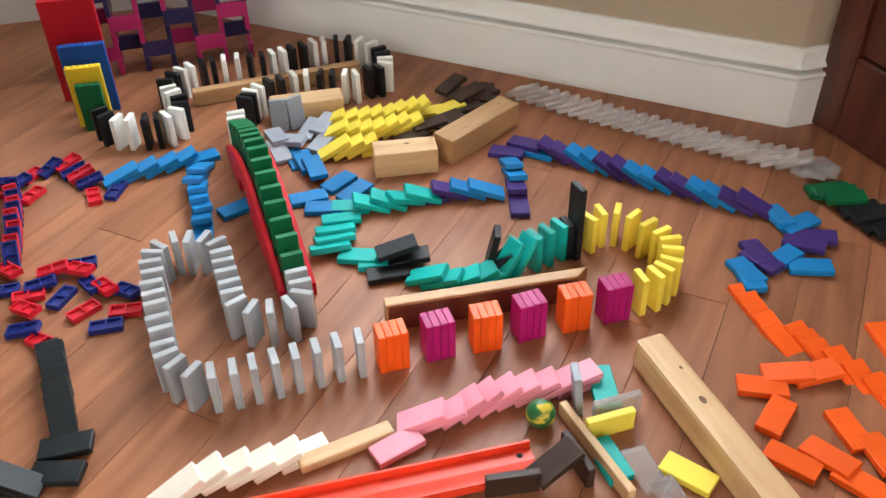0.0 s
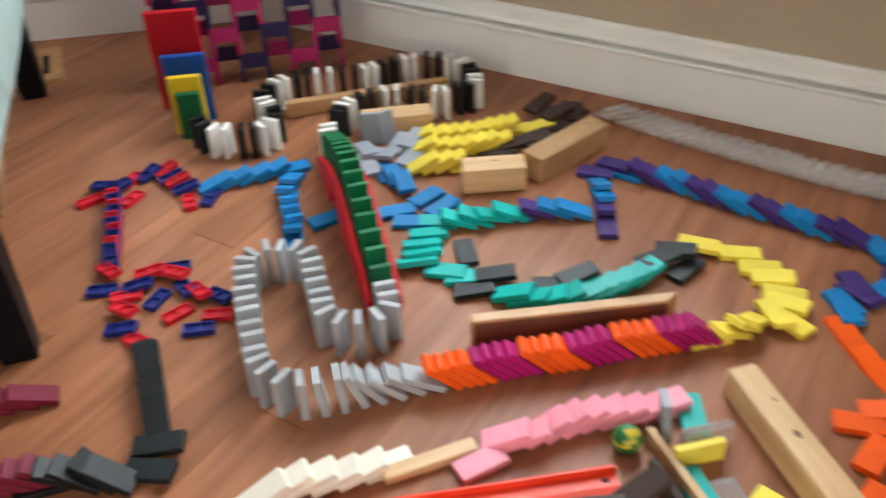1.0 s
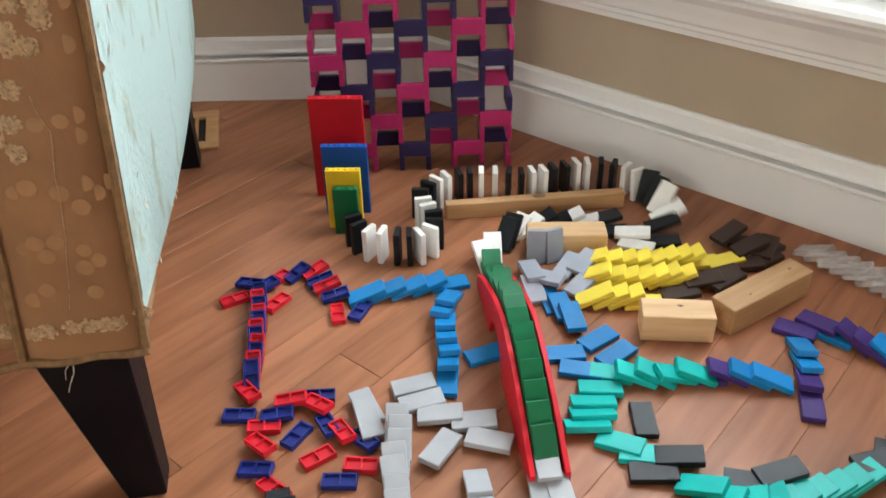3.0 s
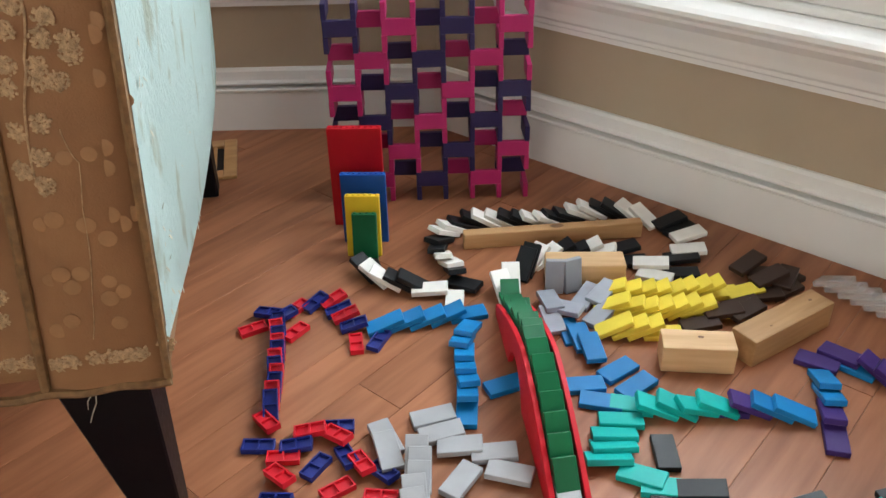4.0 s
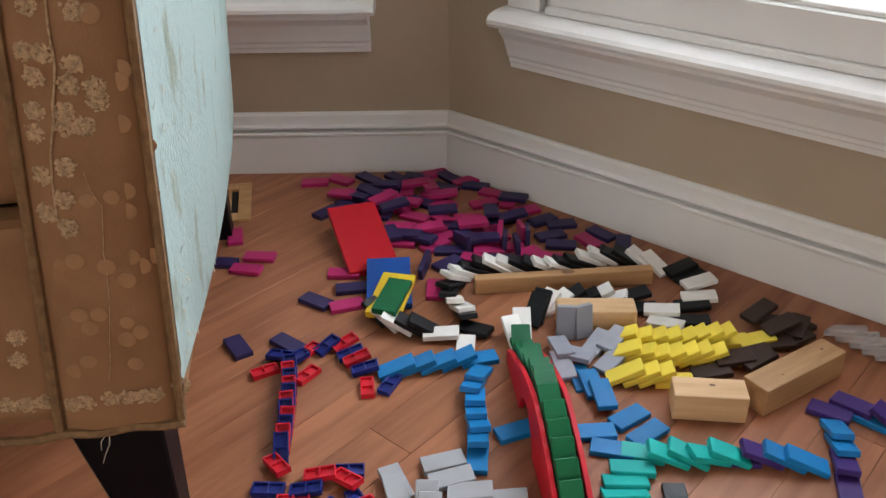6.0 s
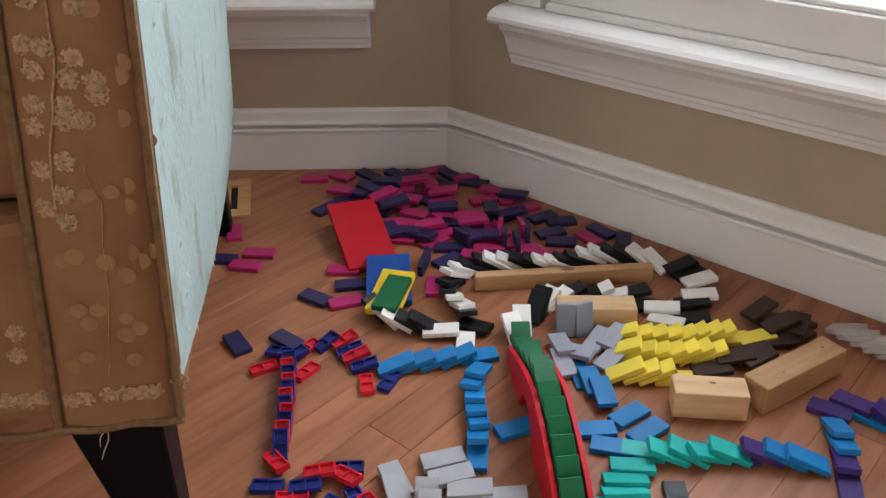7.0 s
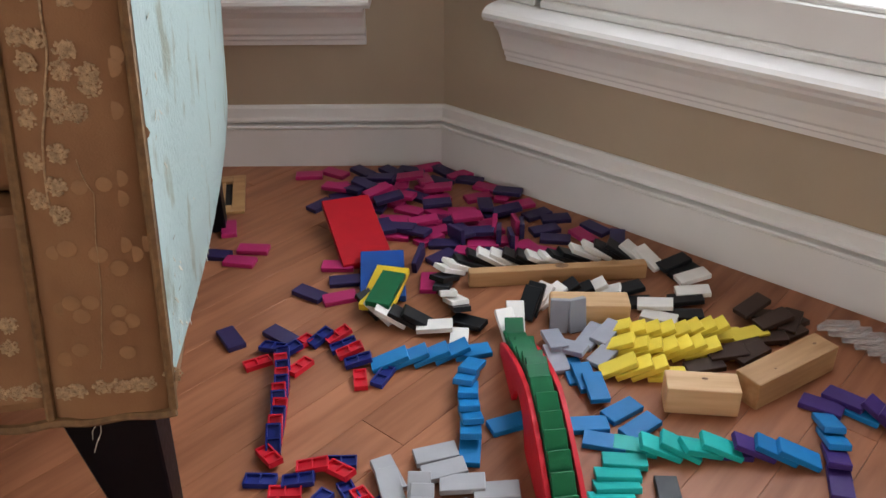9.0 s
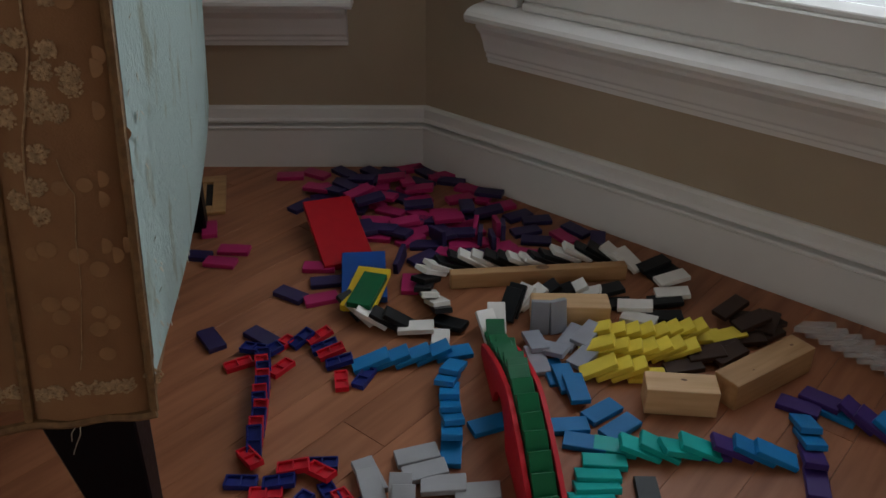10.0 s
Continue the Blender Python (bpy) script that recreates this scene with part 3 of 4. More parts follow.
fallen([(-0.725, -0.887), (-0.713, -0.908), (-0.698, -0.924), (-0.683, -0.935), (-0.666, -0.951), (-0.651, -0.967), (-0.638, -0.986), (-0.623, -1.0)], 9, ["rose"], G, back=0.008)
lay("rose", [(-0.608, -1.015, -39)], G, z=0.007, lean=4)
lay("rose", [(-0.751, -0.894, -32)], G, lean=3)
lay("teal", [(-0.600, -1.040, -151), (-0.685, -1.073, -134)], G)
domino("yellow", pose(-0.651, -1.062, 0.012, 0, 0, -47) @ pose(0, 0, 0, 90, 0, 90) @ pose(0, 0, -0.024), "standing on its long edge", G)
lay("yellow", [(-0.671, -1.140, -102)], G)
lay("clear", [(-0.683, -1.104, -137), (-0.705, -1.135, -137)], G)
domino("clear", pose(-0.628, -1.062, 0.012, 0, 0, -47) @ pose(0, 0, 0, 90, 0, 90) @ pose(0, 0, -0.024), "standing on its long edge", G)
domino("greyblue", tipped(-0.633, -1.026, 118, 6), "leaning beside a green ball", G)
domino("brown", pose(-0.750, -1.006, 0.012, 0, 0, -56) @ pose(0, 0, 0, 90, 0, 90) @ pose(0, 0, -0.024), "standing on its long edge", G)
domino("brown", flat(-0.722, -1.034, -33, 0.010, 20), "propped beside a wooden stick", G)
domino("brown", pose(-0.702, -1.048, 0.012, 0, 0, -131) @ pose(0, 0, 0, 90, 0, 90) @ pose(0, 0, -0.024), "standing on its long edge", G)

# ---- wooden blocks, sticks, track, ball ----


def block(name, p, q, width, height, mat, label, side=1.0, bevel=0.002, knots=(), tip=0.0, shade_stain=False):
    """A squared wooden bar whose near bottom edge runs from p to q."""
    p, q = Vector((*p, 0)), Vector((*q, 0))
    ln = (q - p).length
    ob = tagged(empty(name), label, "wooden block")
    ob.matrix_world = Matrix.Translation(p) @ Matrix.Rotation(math.atan2(q.y - p.y, q.x - p.x), 4, "Z")
    bm = box_bm(0, ln, 0 if side > 0 else -width, width if side > 0 else 0, 0, height)
    if tip:
        for v in bm.verts:
            if v.co.x > ln * 0.5:
                v.co.x += tip * (1 if v.co.y * side > width * 0.5 else -0.4)
    bmesh.ops.bevel(bm, geom=list(bm.edges), offset=bevel, segments=2, affect="EDGES", profile=0.6)
    part("body", bm, mat, ob)
    # Thin veneer: the near side's shade painted in along with its stain.
    if shade_stain:
        part("stained_face", box_bm(0.003, ln - 0.004, -0.0008, 0.0006, 0.002, height - 0.003), SHADESTAIN, ob, "dark brown face, stain and painted shade")
    for kx, ky, kr in knots:
        bmk = bmesh.new()
        bmesh.ops.create_circle(bmk, cap_ends=True, radius=kr, segments=14, matrix=pose(kx, ky * side, height + 0.0004) @ Matrix.Diagonal((1.7, 1, 1, 1)))
        part("knot", bmk, KNOT, ob)
    return ob


block("wooden_block", (-0.362, -0.657), (-0.314, -0.726), 0.036, 0.036, PINE, "short squared pine block with a small knot", knots=((0.045, 0.022, 0.0022),))
block("wooden_block", (-0.290, -0.736), (-0.155, -0.777), 0.036, 0.037, OLDPINE, "long squared pine block lying beside dark dominoes", knots=((0.12, 0.02, 0.0018), (0.04, 0.012, 0.0012)))
block("wooden_block", (-0.304, -0.455), (-0.237, -0.537), 0.036, 0.034, PINE, "pale pine block behind grey dominoes", bevel=0.004)
block("wooden_strip", (-0.301, -0.312), (-0.114, -0.492), 0.016, 0.025, OLDPINE, "long narrow pine strip inside the black and white domino loop", knots=((0.135, 0.008, 0.006),))
block("wooden_strip", (-0.617, -0.811), (-0.486, -0.979), 0.014, 0.036, OLDPINE, "long brown wooden strip standing on edge", tip=0.012, shade_stain=True)
block("wooden_beam", (-0.558, -1.057), (-0.757, -1.262), 0.031, 0.036, PINE, "thick pale pine beam with rounded edges and a knot", bevel=0.005, knots=((0.092, 0.016, 0.003), (0.05, 0.02, 0.0015)))
block("wooden_stick", (-0.650, -1.012), (-0.722, -1.100), 0.008, 0.017, PINE, "thin pale wooden stick on edge")
block("wooden_stick", [(-0.812, -0.831)][0], [(-0.74, -0.886)][0], 0.016, 0.010, PINE, "flat pale wooden stick between cream and pink dominoes")

# orange toy track with raised edges
ta, tb = Vector((-0.930, -0.720, 0)), Vector((-0.7035, -1.003, 0))
trk = tagged(empty("toy_track"), "bright orange-red plastic toy track with raised edges", "toy track")
trk.matrix_world = Matrix.Translation(ta) @ Matrix.Rotation(math.atan2((tb - ta).y, (tb - ta).x), 4, "Z") @ pose(0, 0, 0, 0, -1.0, 0)
TLN = (tb - ta).length
prof = [(0, 0.001), (0.0, 0.011), (0.0025, 0.011), (0.0035, 0.004), (0.010, 0.0045), (0.018, 0.0055), (0.026, 0.0045), (0.0325, 0.004), (0.0335, 0.011), (0.036, 0.011), (0.036, 0.001)]
bm = sweep_bm([(-o, z) for o, z in prof], (0, 0, 0), (TLN, 0, 0), (0, 1, 0))
part("channel", bm, TRACK_ORANGE, trk)
# Flat disc on the track, coloured like the shade inside a hole.
bm = bmesh.new()
bmesh.ops.create_circle(bm, cap_ends=True, radius=0.003, segments=12, matrix=pose(TLN - 0.012, -0.011, 0.0052))
part("hole", bm, HOLLOWSHADE, trk, "dark disc in place of a round hole")

bm = bmesh.new()
bmesh.ops.create_uvsphere(bm, u_segments=28, v_segments=18, radius=0.0140, matrix=pose(-0.668, -1.001, 0.0140))
tagged(finish("rubber_ball", bm, BALLM, smooth=True), "small marbled green and yellow rubber ball", "ball")

# ---- the red ramp with its green dominoes ----
RA, RB = Vector((-0.610, -0.697, 0)), Vector((-0.380, -0.455, 0))
RD = (RB - RA).normalized()
RLEN = (RB - RA).length
RANG = math.degrees(math.atan2(RD.y, RD.x))
RISE = 0.057


def deck(s):
    k = min(1.0, max(0.0, s / RLEN))
    return 0.002 + RISE * (1 - abs(2 * k - 1) ** 1.5)


ramp_ob = tagged(empty("toy_ramp", Matrix.Translation(RA) @ pose(0, 0, 0, 0, 0, RANG)), "curved red plastic bridge ramp carrying green dominoes", "toy ramp")


def rail_bm(y0, y1):
    bm = bmesh.new()
    n = 50
    prev = None
    for i in range(n + 1):
        s = RLEN * i / n
        top = deck(s) + 0.015
        k = s / RLEN
        low = 0.040 * math.sin(math.pi * (k - 0.47) / 0.24) ** 0.5 if 0.47 < k < 0.71 else 0.0
        ring = [bm.verts.new((s, y, z)) for y, z in ((y0, low), (y1, low), (y1, top - 0.0015), (y1 - 0.001 if y1 > y0 else y1, top), (y0, top), (y0, top - 0.0015))]
        if prev:
            for a in range(6):
                bm.faces.new((prev[a], prev[(a + 1) % 6], ring[(a + 1) % 6], ring[a]))
        else:
            bm.faces.new(ring)
        prev = ring
    bm.faces.new(prev[::-1])
    return bm


part("rail", rail_bm(0.0145, 0.0205), PLASTIC_RED, ramp_ob)
part("rail", rail_bm(-0.0205, -0.0145), PLASTIC_RED, ramp_ob)
bm = bmesh.new()
prev = None
for i in range(27):
    s = RLEN * i / 26
    ring = [bm.verts.new((s, y, deck(s) + dz)) for y, dz in ((-0.0144, -0.003), (0.0144, -0.003), (0.0144, 0), (-0.0144, 0))]
    if prev:
        for a in range(4):
            bm.faces.new((prev[a], prev[(a + 1) % 4], ring[(a + 1) % 4], ring[a]))
    else:
        bm.faces.new(ring)
    prev = ring
bm.faces.new(prev[::-1])
part("deck", bm, PLASTIC_RED, ramp_ob)
wave([(RA + RD * 0.011).to_2d(), (RB - RD * 0.008).to_2d()], 16, ["green"], "green dominoes on the ramp", 1.84, 2.38, z_of=lambda k: deck(0.011 + (RLEN - 0.019) * k) + 0.0005, how="standing on the red ramp until it topples", last=68.0)

# ---- lines that topple during the shot ----
domino("teal", flat(-0.504, -0.878, -31, 0.005, 9), "toppled against the next one", "teal domino line")
wave([(-0.482, -0.893), (-0.466, -0.903), (-0.452, -0.912), (-0.436, -0.921), (-0.420, -0.930)], 5, ["teal"], "teal domino line", -0.14, 0.06, exact=True, how="toppling in a line on the floor", over={
    k: flat(x, y, yaw, 0.005, 9) for k, (x, y, yaw) in enumerate([(-0.488, -0.887, -28), (-0.473, -0.898, -23), (-0.457, -0.909, -24), (-0.44, -0.919, -22), (-0.424, -0.928, -22)])})
wave([(-0.393, -0.956), (-0.375, -0.965), (-0.366, -0.982), (-0.369, -1.002), (-0.377, -1.021), (-0.386, -1.038), (-0.396, -1.051), (-0.413, -1.058), (-0.432, -1.061), (-0.448, -1.057), (-0.461, -1.052), (-0.473, -1.039)], 12, ["yellow"], "yellow domino arc", 0.10, 0.36, exact=True, jitter=3, over={
    0: flat(-0.340, -0.966, -81, 0.006), 1: flat(-0.327, -1.012, -69), 2: flat(-0.344, -1.040, -66), 3: flat(-0.357, -1.057, -70, 0.0, 5), 4: flat(-0.379, -1.075, -77),
    5: flat(-0.397, -1.081, -94, 0.0, 6), 6: flat(-0.423, -1.091, -115), 7: flat(-0.425, -1.075, -140, 0.005, 6)}, how="standing in a curved line that topples")
STK = [(-0.494, -1.018), (-0.525, -0.984), (-0.557, -0.946), (-0.591, -0.912), (-0.622, -0.873), (-0.655, -0.838)]
for i, (sx, sy) in enumerate(STK):
    px, py = STK[min(i + 1, 5)] if i < 5 else (2 * STK[5][0] - STK[4][0], 2 * STK[5][1] - STK[4][1])
    hd = math.degrees(math.atan2(py - sy, px - sx))
    a = radians(hd)
    for k in range(4):
        o = -0.01143 + 0.00762 * k
        m0 = tipped(sx + o * math.cos(a), sy + o * math.sin(a), hd + RND.uniform(-1.5, 1.5), 0)
        ob = domino("magenta" if i % 2 == 0 else "orange", m0, "in an upright stack of four", "stacks of four dominoes")
        tt = 0.41 + 0.078 * i + 0.006 * k
        spread = o + (0.0118 - 0.0078) * (k - 1.5)
        e = tipped(sx + spread * math.cos(a), sy + spread * math.sin(a), hd + RND.uniform(-2, 2), lean_of(0.0118))
        MOVES.append((ob, [(0, m0), (tt, m0), (tt + 0.09, tipped(sx + o * math.cos(a), sy + o * math.sin(a), hd, 18)), (tt + 0.18, e), (10, e)]))
OVER = {22: flat(-0.730, -0.690, 10, 0.0, 3), 23: flat(-0.673, -0.700, 147, 0.006, 6), 24: flat(-0.656, -0.726, 148, 0.003, 5), 25: flat(-0.639, -0.754, 128), 26: flat(-0.617, -0.691, 43, 0.0, 6), 27: flat(-0.617, -0.715, 50, 0.0, 6), 28: flat(-0.598, -0.683, 46, 0.012, 14), 11: flat(-0.663, -0.506, 57, 0.004, 9)}
for k, (x, y, yaw, ln) in zip((12, 13, 14, 15, 16, 17, 18), ((-0.648, -0.488, 66, 6), (-0.591, -0.505, -35, 3), (-0.605, -0.529, -35, 5), (-0.608, -0.557, -50, 6), (-0.593, -0.591, -48, 4), (-0.604, -0.619, -66, 0), (-0.644, -0.588, -172, 0))):
    OVER[k] = flat(x, y, yaw, 0.0007 * (k - 12), ln)
GREY_ROW = [(-0.677, -0.814), (-0.691, -0.798), (-0.706, -0.784), (-0.721, -0.769), (-0.735, -0.755), (-0.749, -0.741), (-0.762, -0.727), (-0.775, -0.712)]
GREY_BEND = [(-0.781, -0.694), (-0.78, -0.674), (-0.773, -0.658), (-0.764, -0.646), (-0.748, -0.63), (-0.736, -0.616), (-0.72, -0.6), (-0.708, -0.587), (-0.695, -0.574), (-0.68, -0.562), (-0.668, -0.549), (-0.654, -0.539), (-0.64, -0.538), (-0.623, -0.544), (-0.615, -0.558), (-0.608, -0.574), (-0.609, -0.592), (-0.621, -0.608), (-0.634, -0.621), (-0.646, -0.633), (-0.66, -0.648), (-0.672, -0.66), (-0.683, -0.673), (-0.685, -0.693), (-0.677, -0.71), (-0.662, -0.725), (-0.644, -0.728), (-0.629, -0.716), (-0.616, -0.703)]
wave(GREY_ROW, 8, ["grey"], "grey domino line", 0.84, 1.00, exact=True, how="standing in a winding line that topples", last=lean_of(0.021))
wave(GREY_BEND, 29, ["grey"], "grey domino line", 1.02, 1.82, exact=True, over=OVER, how="standing in a winding line that topples")
BWOVER = {k: flat(x, y, yaw, z, ln) for (k, z, ln), (x, y, yaw) in zip(
    ((8, 0.006, 8), (9, 0.0, 4), (10, 0.004, 6), (11, 0.0, 3), (12, 0.0, 2), (13, 0.0, 8), (14, 0.004, 6), (15, 0.006, 8), (16, 0.0, 6), (17, 0.004, 10), (41, 0.0, 6), (42, 0.0, 2), (43, 0.004, 4)),
    [(-0.175, -0.494, -37), (-0.188, -0.514, -49), (-0.179, -0.542, -61), (-0.198, -0.559, -76), (-0.169, -0.583, -53), (-0.137, -0.566, -51), (-0.117, -0.566, -53), (-0.085, -0.549, -33), (-0.07, -0.53, -22), (-0.065, -0.509, -26), (-0.374, -0.371, -81), (-0.411, -0.386, -143), (-0.414, -0.346, -50)])}
BW_LOOP = [(-0.316, -0.42), (-0.304, -0.418), (-0.293, -0.414), (-0.277, -0.416), (-0.256, -0.421), (-0.242, -0.431), (-0.224, -0.442), (-0.212, -0.457), (-0.203, -0.476), (-0.196, -0.493), (-0.189, -0.51), (-0.182, -0.526), (-0.161, -0.535), (-0.151, -0.547), (-0.135, -0.55), (-0.119, -0.542), (-0.104, -0.529), (-0.092, -0.515), (-0.08, -0.495), (-0.078, -0.472), (-0.081, -0.452), (-0.088, -0.435), (-0.101, -0.419), (-0.112, -0.407), (-0.129, -0.398)]
BW_TAIL = [(-0.145, -0.388), (-0.16, -0.38), (-0.173, -0.37), (-0.187, -0.36), (-0.196, -0.344), (-0.207, -0.328), (-0.22, -0.312), (-0.231, -0.299), (-0.244, -0.289), (-0.262, -0.28), (-0.278, -0.275), (-0.295, -0.275), (-0.317, -0.278), (-0.332, -0.297), (-0.341, -0.312), (-0.35, -0.331), (-0.364, -0.345), (-0.382, -0.351), (-0.4, -0.349), (-0.409, -0.339), (-0.419, -0.326), (-0.428, -0.307), (-0.435, -0.291), (-0.434, -0.271), (-0.426, -0.252)]
wave(BW_LOOP + BW_TAIL, 50, ["black", "black", "white", "white"], "black and white domino line", 2.54, 3.68, exact=True, jitter=3, over=BWOVER, how="standing in a winding line that topples")

# two white ones stand on the floor past the ramp and pass the fall on
for k, (x, y, h1, lean1) in enumerate(((-0.368, -0.443, 58, 60), (-0.355, -0.434, 40, 64))):
    m0 = tipped(x, y, RANG, 0)
    m1 = tipped(x + 0.004 * k, y, h1, lean1)
    ob = domino("white", m0, "standing at the far end of the ramp", "black and white domino line")
    MOVES.append((ob, [(0, m0), (2.44 + 0.03 * k, m0), (2.52 + 0.03 * k, tipped(x, y, RANG, 24)), (2.66 + 0.03 * k, m1), (10, m1)]))

# black dominoes that drop beside the teal line, and the two-high tower
for m0, m1, ta_, tb_ in (
        (flat(-0.512, -0.768, -50, 0.016, 12), flat(-0.4775, -0.7255, -141, 0.0), 0.10, 0.34),
        (tipped(-0.480, -0.868, -66, 12, 0.010), flat(-0.473, -0.867, -36, 0.014, 5), 0.0, 0.22),
        (tipped(-0.492, -0.862, -60, 50, 0.0), flat(-0.497, -0.848, -68, 0.008, 6), 0.0, 0.16),
        (tipped(-0.411, -0.946, -40, 0), flat(-0.396, -0.934, -39, 0.010, 5), 0.08, 0.32),
        (tipped(-0.411, -0.946, -40, 0, DH + 0.0004), flat(-0.388, -0.966, -18, 0.0, 5), 0.08, 0.36),
        (tipped(-0.414, -0.937, -40, 0), flat(-0.374, -0.948, -75, 0.012, 5), 0.08, 0.36)):
    ob = domino("slate", m0, "falling beside the teal line", "loose black dominoes")
    q0, q1 = m0.to_quaternion(), m1.to_quaternion()
    mid = Matrix.LocRotScale(m0.translation.lerp(m1.translation, 0.5) + Vector((0, 0, 0.006)), q0.slerp(q1, 0.45), None)
    MOVES.append((ob, [(0, m0), (max(0.03, ta_), m0), ((max(0.03, ta_) + tb_) / 2, mid), (tb_, m1), (10, m1)]))

# ---- big slabs that grow in size ----


def slab(color, w, h, t, label):
    bm = box_bm(-t / 2, t / 2, -w / 2, w / 2, 0, h, 0.0008)
    ob = finish("toy_slab", bm, COLORS[color])
    bm = bmesh.new()
    nx, nz = max(3, int(w / 0.008)), max(4, int(h / 0.008))
    for i in range(nx):
        for j in range(nz):
            bmesh.ops.create_cone(bm, cap_ends=True, segments=8, radius1=0.0024, radius2=0.0024, depth=0.002, matrix=pose(t / 2 + 0.001, -w / 2 + (i + 0.5) * w / nx, (j + 0.5) * h / nz, 0, 90, 0))
    part("studs", bm, COLORS[color], ob)
    bm = bmesh.new()
    for i in range(nx):
        bmesh.ops.create_cone(bm, cap_ends=True, segments=10, radius1=0.0026, radius2=0.0020, depth=0.0016, matrix=pose(0, -w / 2 + (i + 0.5) * w / nx, h + 0.0006))
    part("edge_studs", bm, COLORS[color], ob)
    return tagged(ob, label, "toy slab", "slabs of growing size")


def slab_moves(ob, base, heading, lean, end_base, end_heading, end_z, end_tilt, t0, t1, t):
    m0 = tipped(*base, heading, 0, 0, t)
    m1 = tipped(*base, heading, lean, 0, t)
    m2 = tipped(base[0] * 0.5 + end_base[0] * 0.5, base[1] * 0.5 + end_base[1] * 0.5, (heading + end_heading) / 2, lean * 0.45 + end_tilt * 0.55, end_z * 0.5, t)
    m3 = tipped(*end_base, end_heading, end_tilt, end_z, t)
    ob.matrix_world = m0
    MOVES.append((ob, [(0, m0), (t0, m0), (t0 + 0.28, m1), (t1, m1), (t1 + 0.22, m2), (t1 + 0.42, m3), (10, m3)]))


s1 = slab("green", 0.034, 0.072, 0.009, "small dark green plastic slab")
slab_moves(s1, (-0.410, -0.224), 38.5, 9, (-0.449, -0.272), 24, 0.021, 84, 3.72, 4.52, 0.009)
s2 = slab("gold", 0.048, 0.092, 0.010, "yellow plastic slab, the second smallest")
slab_moves(s2, (-0.399, -0.211), 38.5, 8, (-0.446, -0.266), 28, 0.010, 84, 3.80, 4.50, 0.010)
s3 = slab("shadeblue", 0.064, 0.108, 0.010, "blue plastic slab with studs on its back")
slab_moves(s3, (-0.369, -0.185), 38.5, 7, (-0.413, -0.250), 45, 0.002, 83, 3.90, 4.48, 0.010)
s4 = slab("shadered", 0.077, 0.158, 0.012, "large red plastic slab, the tallest")
slab_moves(s4, (-0.339, -0.143), 38.5, 2, (-0.356, -0.165), 59, 0.0, 78, 4.10, 4.44, 0.012)

# ---- the lattice wall of purple and pink dominoes ----
WA, WB = Vector((-0.318, -0.071, 0)), Vector((-0.118, -0.292, 0))
WD = (WB - WA).normalized()
WANG = math.degrees(math.atan2(WD.y, WD.x))
WN = Vector((-WD.y, WD.x, 0))            # away from the camera
if WN.x < 0:
    WN = -WN
WL = (WB - WA).length - DT
NPOST = 8
rnd = random.Random(5)
placed = []


def drop_z(x, y, r):
    z = 0.0
    for ox, oy, oz, orr in placed:
        if math.hypot(ox - x, oy - y) < (r + orr):
            z = max(z, oz + DT + 0.0004)
    z = min(z, 2 * DT)
    placed.append((x, y, z, r))
    return z


# where the pieces come to rest: x, y and the way they point
OUTLYING = [("violet", -0.603, -0.157, -106), ("violet", -0.556, -0.202, -88), ("pink", -0.419, 0.092, -127), ("pink", -0.435, 0.009, -53), ("pink", -0.472, -0.005, -59),
            ("violet", -0.484, 0.040, -56), ("violet", -0.463, -0.153, -82), ("pink", -0.443, -0.194, -30), ("violet", -0.406, -0.167, -40), ("pink", -0.385, -0.128, -50), ("pink", -0.332, -0.262, -140)]
PINK_REST = [(-0.2, 0.146, -45), (-0.163, 0.117, -81), (-0.213, 0.06, -69), (-0.034, 0.003, -27), (-0.023, -0.06, -23), (-0.102, -0.012, -50), (-0.103, -0.079, -55), (-0.093, -0.037, -124), (-0.191, -0.019, -14), (-0.162, -0.048, -72), (-0.184, -0.086, -76), (-0.123, -0.093, -28), (-0.225, -0.09, -54), (-0.209, -0.14, -38), (-0.211, -0.167, -23), (-0.131, -0.157, -49), (-0.161, -0.192, -40), (-0.032, -0.131, -75), (-0.039, -0.172, -156), (-0.048, -0.214, -28), (-0.07, -0.355, -107), (-0.194, -0.251, -47), (-0.226, -0.252, -66), (-0.164, -0.301, -16), (-0.152, -0.336, -67)]
VIOLET_REST = [(-0.126, 0.084, -95), (-0.092, 0.044, -95), (-0.066, 0.019, -67), (-0.029, -0.025, -101), (-0.119, 0.023, -72), (-0.152, 0.05, -60), (-0.148, 0.015, -63), (-0.067, -0.051, -81), (-0.028, -0.088, -65), (-0.22, 0.035, -31), (-0.203, 0.028, -90), (-0.184, 0.019, -96), (-0.266, 0.042, 1), (-0.137, -0.055, -85), (-0.198, -0.052, -30), (-0.146, -0.114, -42), (-0.26, -0.105, -121), (-0.249, -0.128, -66), (-0.242, -0.154, -82), (-0.168, -0.154, -57), (-0.232, -0.204, -50), (-0.264, -0.228, -7)]
VIOLET_REST_FAR = [(-0.034, -0.178, -68), (-0.1, -0.181, -136), (-0.093, -0.22, -37), (-0.058, -0.256, -19), (-0.05, -0.288, -41), (-0.093, -0.297, -29), (-0.107, -0.327, -57), (-0.037, -0.356, -99), (-0.041, -0.399, -150), (-0.2, -0.288, -60), (-0.195, -0.21, -114), (-0.18, -0.233, -59)]
PINK_ON_EDGE = [(-0.154, -0.242, 34), (-0.121, -0.259, -134)]
